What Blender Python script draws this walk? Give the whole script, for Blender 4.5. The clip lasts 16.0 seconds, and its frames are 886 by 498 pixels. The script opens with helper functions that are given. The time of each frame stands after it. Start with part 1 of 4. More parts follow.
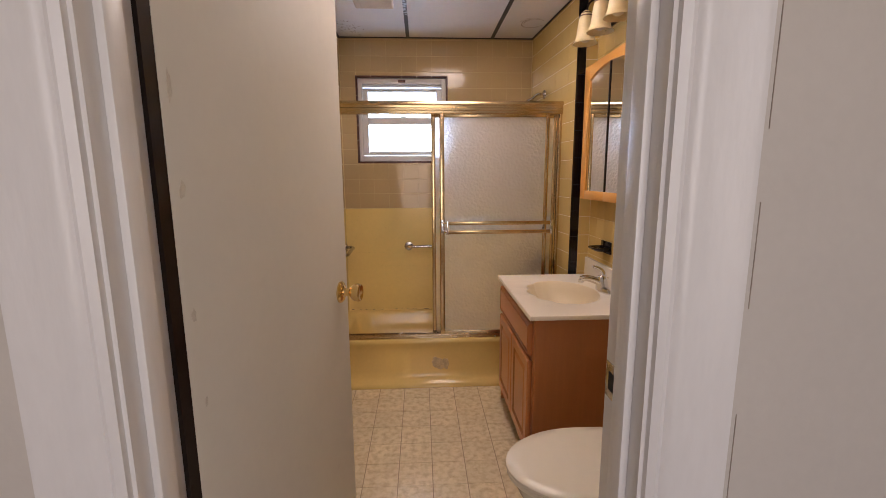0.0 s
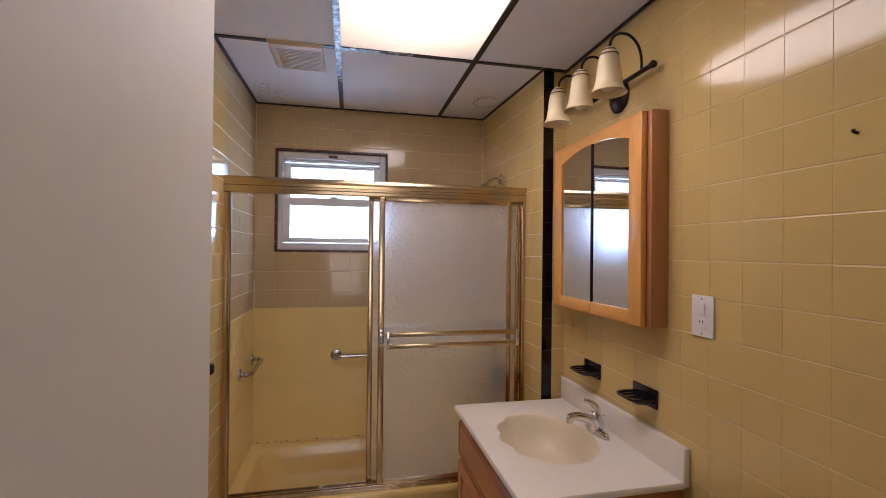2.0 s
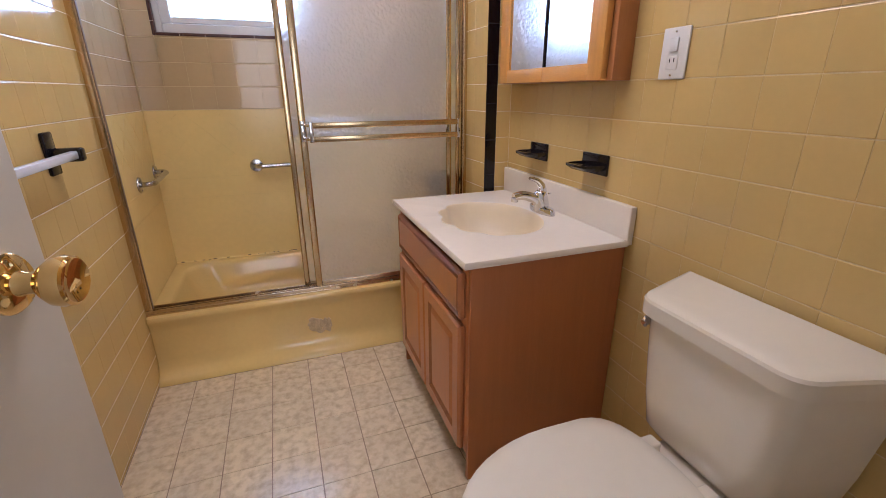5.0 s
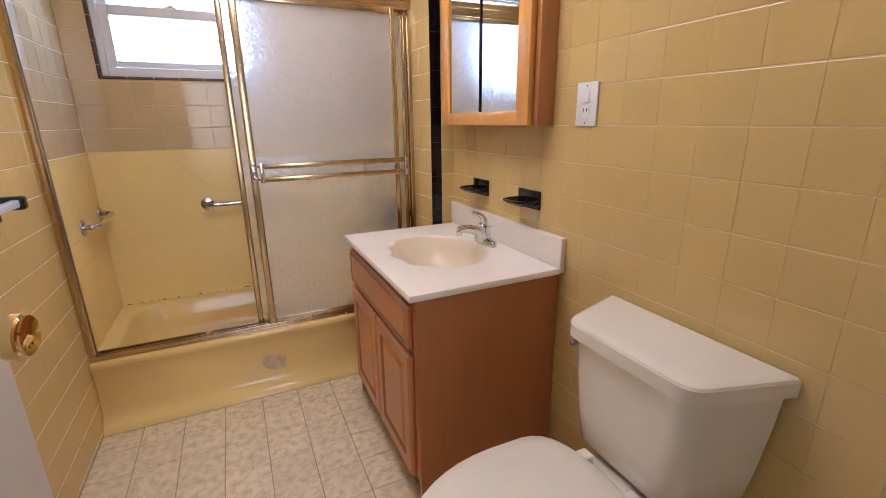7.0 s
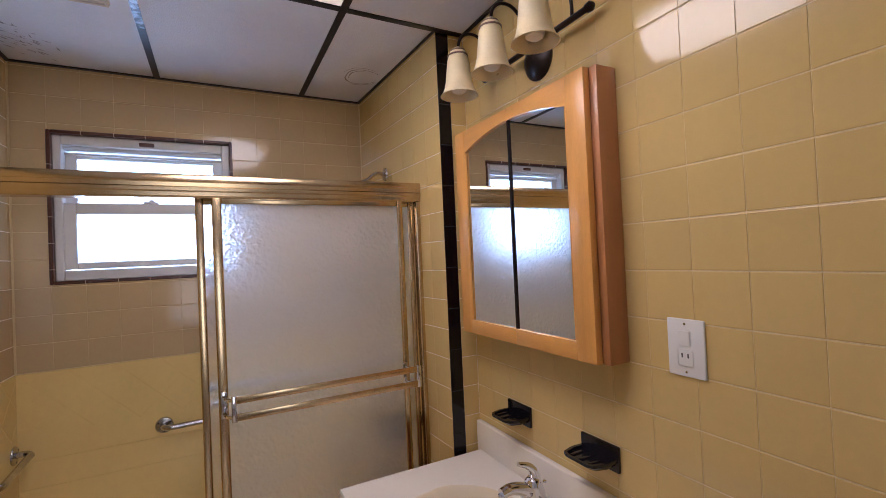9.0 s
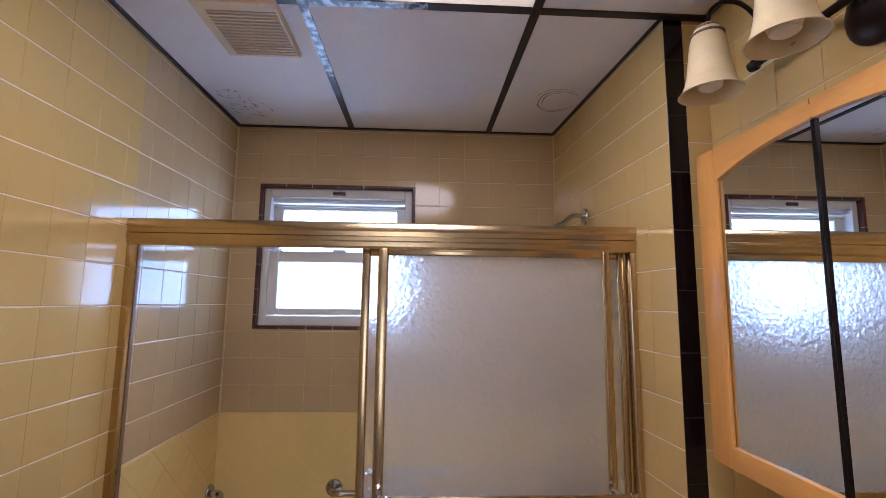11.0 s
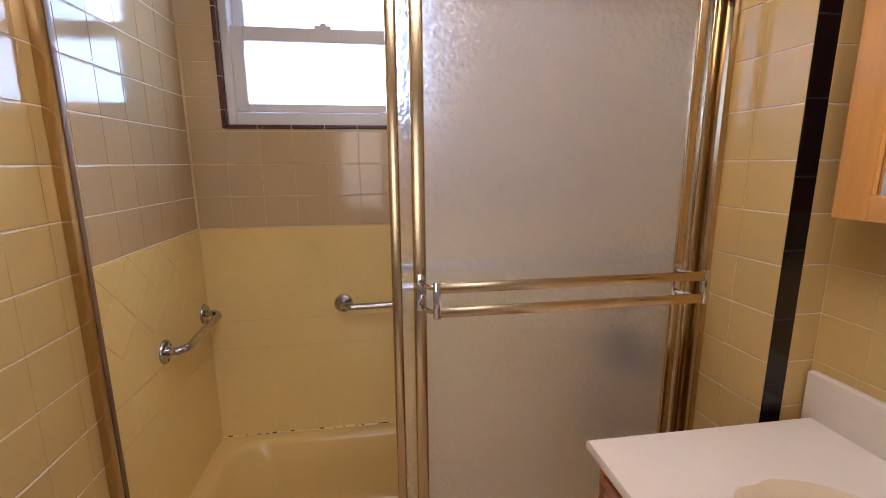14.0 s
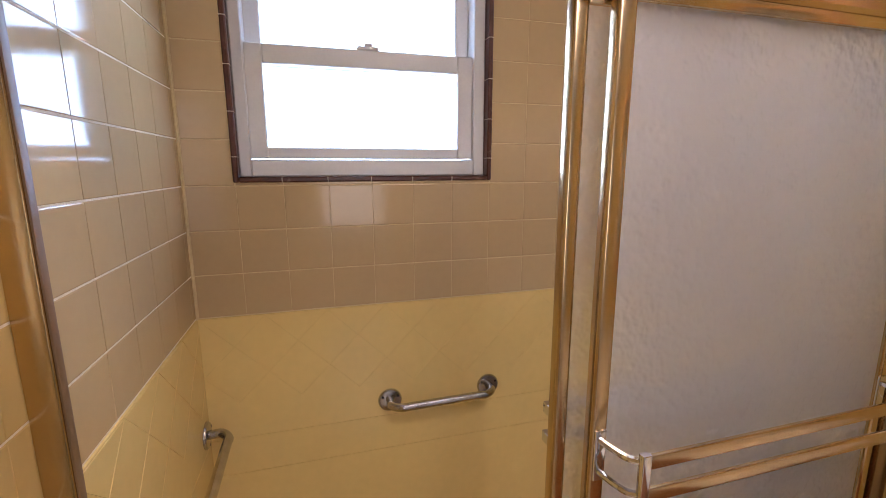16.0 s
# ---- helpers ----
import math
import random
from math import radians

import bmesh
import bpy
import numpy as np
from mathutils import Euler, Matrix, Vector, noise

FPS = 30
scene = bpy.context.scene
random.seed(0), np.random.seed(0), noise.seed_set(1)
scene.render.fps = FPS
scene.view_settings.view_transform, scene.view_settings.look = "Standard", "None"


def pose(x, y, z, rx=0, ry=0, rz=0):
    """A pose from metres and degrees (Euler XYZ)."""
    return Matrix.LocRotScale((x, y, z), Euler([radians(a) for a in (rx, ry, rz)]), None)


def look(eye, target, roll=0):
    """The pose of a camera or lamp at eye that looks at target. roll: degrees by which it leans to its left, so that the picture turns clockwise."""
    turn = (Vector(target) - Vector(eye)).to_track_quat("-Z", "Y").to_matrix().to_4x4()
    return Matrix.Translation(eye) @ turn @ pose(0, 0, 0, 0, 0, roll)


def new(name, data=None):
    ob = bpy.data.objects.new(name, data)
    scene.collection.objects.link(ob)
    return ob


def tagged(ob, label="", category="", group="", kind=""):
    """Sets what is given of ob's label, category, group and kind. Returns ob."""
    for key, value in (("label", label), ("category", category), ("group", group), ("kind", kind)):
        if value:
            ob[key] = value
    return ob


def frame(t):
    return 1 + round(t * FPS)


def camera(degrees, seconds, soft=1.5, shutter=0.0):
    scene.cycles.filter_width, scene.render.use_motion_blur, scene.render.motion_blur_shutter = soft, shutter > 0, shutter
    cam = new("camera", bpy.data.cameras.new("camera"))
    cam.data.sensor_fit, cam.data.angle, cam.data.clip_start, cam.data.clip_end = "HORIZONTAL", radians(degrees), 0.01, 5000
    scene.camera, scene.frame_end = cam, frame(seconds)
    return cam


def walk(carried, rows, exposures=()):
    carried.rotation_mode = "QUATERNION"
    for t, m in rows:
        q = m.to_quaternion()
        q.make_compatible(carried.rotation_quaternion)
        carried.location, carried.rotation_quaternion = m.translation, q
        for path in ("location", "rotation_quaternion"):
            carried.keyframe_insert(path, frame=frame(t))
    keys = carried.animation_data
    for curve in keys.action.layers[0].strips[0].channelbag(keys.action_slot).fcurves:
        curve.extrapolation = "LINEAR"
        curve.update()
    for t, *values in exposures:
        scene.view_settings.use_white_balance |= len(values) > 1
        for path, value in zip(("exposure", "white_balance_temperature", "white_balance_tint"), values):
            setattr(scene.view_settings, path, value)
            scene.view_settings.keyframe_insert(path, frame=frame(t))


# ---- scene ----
cam = camera(90.7, 16.0, soft=0.6)
PATH = [
    (0, (0.099, -0.144, 1.345), (0.198, 1.826, 1.015), -0.3),
    (0.5, (0.06, 0.09, 1.319), (0.368, 2.042, 1.013), 0.8),
    (1, (0.089, 0.31, 1.358), (0.398, 2.275, 1.151), 0.5),
    (1.5, (0.102, 0.391, 1.402), (0.427, 2.361, 1.294), 0.6),
    (2, (0.084, 0.443, 1.452), (0.497, 2.4, 1.463), 0.6),
    (2.5, (0.049, 0.534, 1.464), (0.624, 2.45, 1.509), 0.6),
    (3, (0.078, 0.699, 1.375), (0.665, 2.61, 1.34), 0.9),
    (3.5, (0.114, 0.803, 1.281), (0.606, 2.727, 1.045), 0.8),
    (4, (0.127, 0.804, 1.219), (0.59, 2.692, 0.747), 0.5),
    (4.5, (0.132, 0.711, 1.195), (0.646, 2.539, 0.567), 0.0),
    (4.7, (0.133, 0.665, 1.186), (0.708, 2.46, 0.52), 0.1),
    (6.8, (0.157, 0.512, 1.191), (0.934, 2.225, 0.512), -0.8),
    (7, (0.155, 0.524, 1.232), (0.972, 2.26, 0.67), -0.7),
    (7.5, (0.155, 0.556, 1.305), (1.066, 2.315, 1.03), -0.0),
    (8, (0.178, 0.652, 1.374), (1.106, 2.41, 1.156), -0.9),
    (8.2, (0.207, 0.719, 1.395), (1.14, 2.481, 1.23), -1.4),
    (10.3, (0.244, 1.212, 1.605), (0.876, 3.096, 1.834), 0.1),
    (10.5, (0.294, 1.249, 1.61), (0.744, 3.183, 1.844), 0.3),
    (11, (0.339, 1.315, 1.56), (0.436, 3.298, 1.8), 0.6),
    (11.5, (0.36, 1.329, 1.5), (0.299, 3.328, 1.536), 0.4),
    (12, (0.363, 1.319, 1.433), (0.272, 3.311, 1.273), -0.5),
    (12.5, (0.35, 1.328, 1.386), (0.275, 3.305, 1.093), -1.2),
    (13, (0.289, 1.379, 1.385), (0.41, 3.348, 1.061), -0.8),
    (13.5, (0.193, 1.441, 1.366), (0.459, 3.393, 1.023), -0.4),
    (14, (0.142, 1.598, 1.322), (0.43, 3.54, 0.937), -0.4),
    (14.5, (0.062, 1.767, 1.333), (0.372, 3.699, 0.92), -0.3),
    (15, (-0.082, 1.912, 1.399), (0.378, 3.806, 0.947), -0.4),
    (15.5, (-0.157, 1.986, 1.409), (0.333, 3.874, 0.966), -0.4),
    (16, (-0.172, 2.031, 1.476), (0.375, 3.92, 1.108), -0.1),
]
walk(cam, [(t, look(eye, target, roll)) for t, eye, target, roll in PATH], [(0.0, 0.00, 6300, 20), (0.5, 0.04, 6200, 21), (1.0, -0.22, 6300, 21), (2.0, -0.27, 5600, 20), (3.0, -0.26, 5300, 20), (4.0, -0.04, 5200, 20), (4.7, 0.24, 5200, 19), (7.0, 0.50, 5300, 18), (8.2, 0.08, 5200, 19), (10.3, -0.24, 5200, 20), (11.5, -0.22, 5200, 20), (12.5, -0.24, 5300, 20), (13.5, 0.00, 5600, 21), (15.0, 0.14, 5700, 20), (16.0, 0.18, 5700, 20)])

# ---- light ----
world = bpy.data.worlds.new("world")
scene.world = world
world.use_nodes = True
wn = world.node_tree.nodes
sky = wn.new("ShaderNodeTexSky")
sky.sky_type, sky.sun_disc = "NISHITA", False
sky.sun_elevation, sky.sun_rotation = radians(40), radians(150)
wn["Background"].inputs[1].default_value = 0.12
world.node_tree.links.new(sky.outputs[0], wn["Background"].inputs[0])

SKY_GLOW = 12.5        # bright sky seen through the bathroom window
PANEL_WATTS = 11.0     # light leaving the underside of the translucent ceiling panel
BULB_WATTS = 28.0      # bulb above that panel
HALL_WATTS = 16.5     # lamp added at the far end of the hall, its source unseen


def lamp(name, kind, watts, m, color, **more):
    data = bpy.data.lights.new(name, kind)
    data.energy, data.color = watts, color
    for key, value in more.items():
        if key == "size":
            data.shape, data.size = "RECTANGLE", value
        if key == "oval":
            data.shape, data.size = "ELLIPSE", value
        if key == "size_y":
            data.size_y = value
        if key == "radius":
            data.shadow_soft_size = value
    ob = new(name, data)
    ob.matrix_world = m
    return ob


lamp("panel_glow", "AREA", PANEL_WATTS, pose(0.325, 1.80, 2.310), (1.0, 0.86, 0.75), oval=0.50, size_y=1.04)
lamp("ceiling_bulb", "POINT", BULB_WATTS, pose(0.32, 1.95, 2.440), (1.0, 0.84, 0.70), radius=0.04)
# This lamp and the hall opening behind it are added, out of view.
lamp("hall_fill", "AREA", HALL_WATTS, look((0.3, -1.55, 1.5), (0.2, 0.4, 1.3)), (1.0, 0.90, 0.80), size=1.2, size_y=1.6)

# ---- materials ----


def mat(name, color, rough=0.5, metal=0.0, var=0.06, scale=6.0, bump=0.0, bump_scale=60.0, fine=0.5, rand=0.0, coat=0.0,
        transmission=0.0, ior=1.5, stretch=(1, 1, 1), stain=None, stain_scale=3.0, stain_at=0.6, stain_soft=0.12, rough_var=0.06):
    """A procedural surface: base colour with broad and fine variation, uneven gloss, fine relief and optional stains."""
    m = bpy.data.materials.new(name)
    m.use_nodes = True
    t = m.node_tree
    n, l = t.nodes, t.links
    p = n["Principled BSDF"]
    co = n.new("ShaderNodeTexCoord")
    mp = n.new("ShaderNodeMapping")
    mp.inputs["Scale"].default_value = stretch
    geo = n.new("ShaderNodeNewGeometry")
    l.new(geo.outputs["Position"], mp.inputs[0])
    a = n.new("ShaderNodeTexNoise")
    a.inputs["Scale"].default_value, a.inputs["Detail"].default_value = scale, 5
    l.new(mp.outputs[0], a.inputs[0])
    b = n.new("ShaderNodeTexNoise")
    b.inputs["Scale"].default_value, b.inputs["Detail"].default_value = scale * 14, 3
    l.new(mp.outputs[0], b.inputs[0])
    mix = n.new("ShaderNodeMath")
    mix.operation = "MULTIPLY_ADD"
    l.new(b.outputs[0], mix.inputs[0])
    mix.inputs[1].default_value = fine
    l.new(a.outputs[0], mix.inputs[2])
    rng = n.new("ShaderNodeMapRange")
    rng.inputs[1].default_value, rng.inputs[2].default_value = 0.3 + 0.3 * fine, 0.7 + 0.7 * fine
    rng.inputs[3].default_value, rng.inputs[4].default_value = 1 - var, 1 + var
    l.new(mix.outputs[0], rng.inputs[0])
    value = rng.outputs[0]
    if rand:
        info = n.new("ShaderNodeObjectInfo")
        r2 = n.new("ShaderNodeMapRange")
        r2.inputs[3].default_value, r2.inputs[4].default_value = 1 - rand, 1 + rand
        l.new(info.outputs["Random"], r2.inputs[0])
        mu = n.new("ShaderNodeMath")
        mu.operation = "MULTIPLY"
        l.new(value, mu.inputs[0]), l.new(r2.outputs[0], mu.inputs[1])
        value = mu.outputs[0]
    hsv = n.new("ShaderNodeHueSaturation")
    hsv.inputs["Color"].default_value = (*color, 1)
    l.new(value, hsv.inputs["Value"])
    out = hsv.outputs[0]
    if stain:
        s = n.new("ShaderNodeTexNoise")
        s.inputs["Scale"].default_value, s.inputs["Detail"].default_value = stain_scale, 6
        l.new(geo.outputs["Position"], s.inputs[0])
        ramp = n.new("ShaderNodeMapRange")
        ramp.inputs[1].default_value, ramp.inputs[2].default_value = stain_at, stain_at + stain_soft
        l.new(s.outputs[0], ramp.inputs[0])
        mc = n.new("ShaderNodeMix")
        mc.data_type = "RGBA"
        mc.inputs["B"].default_value = (*stain, 1)
        l.new(ramp.outputs[0], mc.inputs["Factor"])
        l.new(out, mc.inputs["A"])
        out = mc.outputs["Result"]
    l.new(out, p.inputs["Base Color"])
    rr = n.new("ShaderNodeMapRange")
    rr.inputs[3].default_value, rr.inputs[4].default_value = max(0.0, rough - rough_var), rough + rough_var
    l.new(a.outputs[0], rr.inputs[0])
    l.new(rr.outputs[0], p.inputs["Roughness"])
    p.inputs["Metallic"].default_value = metal
    p.inputs["Coat Weight"].default_value = coat
    p.inputs["Transmission Weight"].default_value = transmission
    p.inputs["IOR"].default_value = ior
    if bump:
        c = n.new("ShaderNodeTexNoise")
        c.inputs["Scale"].default_value, c.inputs["Detail"].default_value = bump_scale, 4
        l.new(mp.outputs[0], c.inputs[0])
        bp = n.new("ShaderNodeBump")
        bp.inputs["Strength"].default_value, bp.inputs["Distance"].default_value = min(1, bump * 10), 0.01 * bump
        l.new(c.outputs[0], bp.inputs["Height"])
        l.new(bp.outputs[0], p.inputs["Normal"])
    return m


TILE = mat("tile_beige", (0.61, 0.438, 0.162), 0.1, var=0.04, scale=4, bump=0.06, bump_scale=9, rand=0.025, rough_var=0.03)
TILE_SHOWER = mat("tile_tan", (0.55, 0.405, 0.215), 0.09, var=0.04, scale=4, bump=0.06, bump_scale=9, rand=0.025, rough_var=0.03)
GROUT = mat("grout", (0.66, 0.53, 0.28), 0.85, var=0.15, scale=9, bump=0.2, bump_scale=250)
# Paler than GROUT: glancing sheen on the west wall's joints put into the colour.
GROUT_PALE_SHEEN = mat("grout_pale_sheen", (0.78, 0.69, 0.52), 0.85, var=0.15, scale=9, bump=0.2, bump_scale=250)
BLACK_TILE = mat("tile_black", (0.006, 0.004, 0.006), 0.15, var=0.2, bump=0.04, bump_scale=12, rough_var=0.03)
SURROUND = mat("surround_cream", (0.81, 0.615, 0.235), 0.2, var=0.05, scale=3, bump=0.05, bump_scale=14, rough_var=0.05)
TUB = mat("tub_enamel", (0.74, 0.54, 0.19), 0.13, var=0.05, scale=4, bump=0.04, bump_scale=10, rough_var=0.05)
WORN = mat("worn_patch", (0.55, 0.42, 0.23), 0.6, var=0.3, scale=30, bump=0.3, bump_scale=120)
BRASS = mat("polished_brass", (0.58, 0.44, 0.25), 0.2, metal=1.0, var=0.12, scale=5, bump=0.03, bump_scale=20, stretch=(1, 1, 0.3), rough_var=0.08)
KNOB_BRASS = mat("bright_knob_brass", (0.78, 0.57, 0.24), 0.07, metal=1.0, var=0.08, scale=12, rough_var=0.03)
BRASS_WORN = mat("worn_brass", (0.62, 0.50, 0.34), 0.25, metal=1.0, var=0.2, scale=12, bump=0.05, bump_scale=60)
CHROME = mat("chrome", (0.72, 0.72, 0.74), 0.09, metal=1.0, var=0.08, scale=12, rough_var=0.05)
STEEL = mat("aged_chrome", (0.5, 0.48, 0.46), 0.2, metal=1.0, var=0.25, scale=30, bump=0.05, bump_scale=80)
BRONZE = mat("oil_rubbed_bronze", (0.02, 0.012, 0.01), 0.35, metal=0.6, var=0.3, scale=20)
BLACK_CERAMIC = mat("black_ceramic", (0.008, 0.006, 0.008), 0.14, var=0.2, rough_var=0.04)
MIRROR = mat("mirror_silver", (0.86, 0.87, 0.88), 0.008, metal=1.0, var=0.01, rough_var=0.004)
GLASS = mat("clear_glass", (0.95, 0.97, 0.97), 0.02, transmission=1.0, ior=1.45, var=0.01, rough_var=0.01)
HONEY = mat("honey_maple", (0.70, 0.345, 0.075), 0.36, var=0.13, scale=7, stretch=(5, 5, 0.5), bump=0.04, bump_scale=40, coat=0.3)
# Darker, redder copy of HONEY: mostly the shade on the box's side put into colour.
HONEY_SHADED = mat("maple_side_shaded", (0.47, 0.20, 0.07), 0.38, var=0.1, scale=7, stretch=(5, 5, 0.5), bump=0.04, bump_scale=40, coat=0.2)
HONEY_X = mat("honey_maple_rail", (0.70, 0.345, 0.075), 0.36, var=0.13, scale=7, stretch=(5, 0.5, 5), bump=0.04, bump_scale=40, coat=0.3)
OAK = mat("brown_oak", (0.52, 0.205, 0.072), 0.34, var=0.10, scale=9, stretch=(6, 6, 0.5), bump=0.05, bump_scale=40, coat=0.2)
OAK_SIDE = mat("brown_oak_side", (0.47, 0.175, 0.056), 0.4, var=0.07, scale=8, stretch=(6, 6, 0.4), bump=0.05, bump_scale=40, coat=0.15)
# Darker oak for door grooves: the shadow in them is put into the colour.
OAK_GROOVE_SHADE = mat("oak_groove_shade", (0.34, 0.14, 0.055), 0.45, var=0.15, scale=9, stretch=(6, 6, 0.5))
COLLAR = mat("brown_collar", (0.20, 0.13, 0.09), 0.4, metal=0.3, var=0.2, scale=25)
KICK = mat("dark_plinth", (0.05, 0.035, 0.03), 0.7, var=0.3, scale=15)
MARBLE = mat("cultured_marble", (0.82, 0.75, 0.65), 0.2, var=0.03, scale=3, coat=0.2, rough_var=0.04)
BOWL = mat("cultured_marble_bowl", (0.73, 0.62, 0.44), 0.3, var=0.03, scale=3, coat=0.1, rough_var=0.04)
PORCELAIN = mat("porcelain_bone", (0.80, 0.74, 0.62), 0.12, var=0.02, scale=3, coat=0.4, rough_var=0.03)
SEAT = mat("seat_plastic", (0.80, 0.74, 0.62), 0.2, var=0.02, scale=3)
WHITE = mat("white_paint", (0.66, 0.64, 0.62), 0.45, var=0.04, scale=5, bump=0.12, bump_scale=45)
TRIM_WHITE = mat("trim_paint", (0.77, 0.76, 0.75), 0.32, var=0.05, scale=7, bump=0.15, bump_scale=30, stretch=(1, 1, 0.25))
DOOR_PAINT = mat("door_paint", (0.61, 0.575, 0.50), 0.62, var=0.03, scale=3, bump=0.08, bump_scale=30,
                 stain=(0.40, 0.35, 0.29), stain_scale=5, stain_at=0.72)
CEIL = mat("ceiling_panel", (0.74, 0.72, 0.72), 0.75, var=0.04, scale=5, bump=0.25, bump_scale=200)
TEE = mat("ceiling_tee_black", (0.012, 0.01, 0.01), 0.4, var=0.3, scale=30)
TEE_WORN = mat("ceiling_tee_flecked", (0.02, 0.02, 0.025), 0.3, var=0.3, scale=30, stain=(0.40, 0.43, 0.50), stain_scale=38, stain_at=0.46)
STAIN = mat("water_stain", (0.36, 0.30, 0.25), 0.85, var=0.35, scale=40)
WOOD_DARK = mat("dark_window_trim", (0.085, 0.026, 0.015), 0.35, var=0.4, scale=20, stain=(0.28, 0.20, 0.14), stain_scale=22, stain_at=0.62)
VINYL_WHITE = mat("window_vinyl", (0.70, 0.68, 0.66), 0.35, var=0.06, scale=10)
PLASTIC = mat("white_plastic", (0.74, 0.72, 0.68), 0.3, var=0.02)
IVORY = mat("ivory_plastic", (0.62, 0.50, 0.33), 0.45, var=0.08, scale=10)
SLOT = mat("dark_slot", (0.02, 0.018, 0.016), 0.8, var=0.2)
TOWEL_BAR = mat("bar_acrylic", (0.70, 0.74, 0.82), 0.2, var=0.03)
SHADE = mat("alabaster_glass", (0.84, 0.70, 0.42), 0.3, var=0.12, scale=18, transmission=0.25)
BULB = mat("frosted_bulb", (0.85, 0.80, 0.70), 0.35, var=0.02)
FLOOR_DARK = mat("floor_joint", (0.34, 0.25, 0.16), 0.7, var=0.2)
CARPET = mat("hall_floor_wood", (0.22, 0.12, 0.06), 0.4, var=0.2, scale=6, stretch=(8, 1, 1))
HOUSING = mat("grey_housing", (0.36, 0.35, 0.33), 0.6, var=0.05, scale=12)
WALL_PAINT = mat("hall_wall_paint", (0.60, 0.565, 0.515), 0.6, var=0.04, scale=4, bump=0.1, bump_scale=60)
# Brown that holds the dark reflection on the shower jamb's reveal.
REVEAL_DARK = mat("reveal_dark_brown", (0.17, 0.10, 0.045), 0.5, var=0.2)
CHIPPED = mat("bare_paint_spot", (0.555, 0.51, 0.435), 0.7, var=0.2, scale=40)
MILDEW = mat("mildew", (0.10, 0.06, 0.03), 0.8, var=0.4, scale=40)
RUST = mat("nail_metal", (0.03, 0.02, 0.02), 0.5, metal=0.7)


def vinyl():
    """Mottled cream and tan sheet vinyl, patterned in squares."""
    m = mat("vinyl_mottled", (0.74, 0.62, 0.42), 0.16, var=0.10, scale=5, bump=0.1, bump_scale=40, rand=0.05,
            stain=(0.56, 0.44, 0.28), stain_scale=34, stain_at=0.42, stain_soft=0.28)
    return m


VINYL = vinyl()


def frosted():
    """Hammered obscure glass, rippled and softly rough."""
    m = mat("obscure_glass", (0.97, 0.97, 0.98), 0.32, transmission=0.95, ior=1.33, var=0.03, scale=4, rough_var=0.03)
    t = m.node_tree
    n, l = t.nodes, t.links
    geo = n.new("ShaderNodeNewGeometry")
    wave = n.new("ShaderNodeTexNoise")
    wave.inputs["Scale"].default_value, wave.inputs["Detail"].default_value = 62, 1
    b = n.new("ShaderNodeBump")
    b.inputs["Strength"].default_value, b.inputs["Distance"].default_value = 0.85, 0.007
    l.new(geo.outputs["Position"], wave.inputs[0])
    l.new(wave.outputs[0], b.inputs["Height"])
    l.new(b.outputs[0], n["Principled BSDF"].inputs["Normal"])
    return m


FROST = frosted()


def translucent_panel():
    m = bpy.data.materials.new("lamp_diffuser")
    m.use_nodes = True
    t = m.node_tree
    t.nodes.clear()
    out = t.nodes.new("ShaderNodeOutputMaterial")
    a, b = t.nodes.new("ShaderNodeBsdfTranslucent"), t.nodes.new("ShaderNodeBsdfDiffuse")
    mix = t.nodes.new("ShaderNodeMixShader")
    a.inputs[0].default_value, b.inputs[0].default_value = (0.86, 0.83, 0.76, 1), (0.70, 0.67, 0.60, 1)
    mix.inputs[0].default_value = 0.3
    t.links.new(a.outputs[0], mix.inputs[1]), t.links.new(b.outputs[0], mix.inputs[2])
    t.links.new(mix.outputs[0], out.inputs[0])
    return m


DIFFUSER = translucent_panel()


def glow(name, color, strength):
    m = bpy.data.materials.new(name)
    m.use_nodes = True
    p = m.node_tree.nodes["Principled BSDF"]
    p.inputs["Base Color"].default_value = (0, 0, 0, 1)
    p.inputs["Emission Color"].default_value, p.inputs["Emission Strength"].default_value = (*color, 1), strength
    return m


SKY_MAT = glow("overcast_sky", (0.55, 0.74, 1.0), SKY_GLOW)

# ---- building helpers ----


def box(bm, x0, x1, y0, y1, z0, z1, bevel=0.0, segs=2):
    r = bmesh.ops.create_cube(bm, size=1)
    vs = r["verts"]
    for v in vs:
        v.co = Vector((x0 + (v.co.x + 0.5) * (x1 - x0), y0 + (v.co.y + 0.5) * (y1 - y0), z0 + (v.co.z + 0.5) * (z1 - z0)))
    if bevel:
        es = list({e for v in vs for e in v.link_edges})
        bmesh.ops.bevel(bm, geom=es, offset=bevel, segments=segs, affect="EDGES", profile=0.5)
    return bm


def boxes(*specs, bevel=0.0, segs=2):
    bm = bmesh.new()
    for s in specs:
        box(bm, *s, bevel=bevel, segs=segs)
    return bm


def rings(bm, loops, cap0=True, cap1=True):
    """Skin a list of closed loops of points, all of one length."""
    rows = [[bm.verts.new(p) for p in loop] for loop in loops]
    k = len(rows[0])
    for a, b in zip(rows, rows[1:]):
        for i in range(k):
            bm.faces.new((a[i], a[(i + 1) % k], b[(i + 1) % k], b[i]))
    if cap0:
        bm.faces.new(rows[0][::-1])
    if cap1:
        bm.faces.new(rows[-1])
    return bm


def lathe(profile, m=None, segs=24, cap0=True, cap1=True, bm=None):
    """Turn (radius, height) pairs about z, then move by m."""
    bm = bm or bmesh.new()
    m = m or Matrix()
    loops = [[m @ Vector((r * math.cos(2 * math.pi * i / segs), r * math.sin(2 * math.pi * i / segs), z)) for i in range(segs)] for r, z in profile]
    return rings(bm, loops, cap0, cap1)


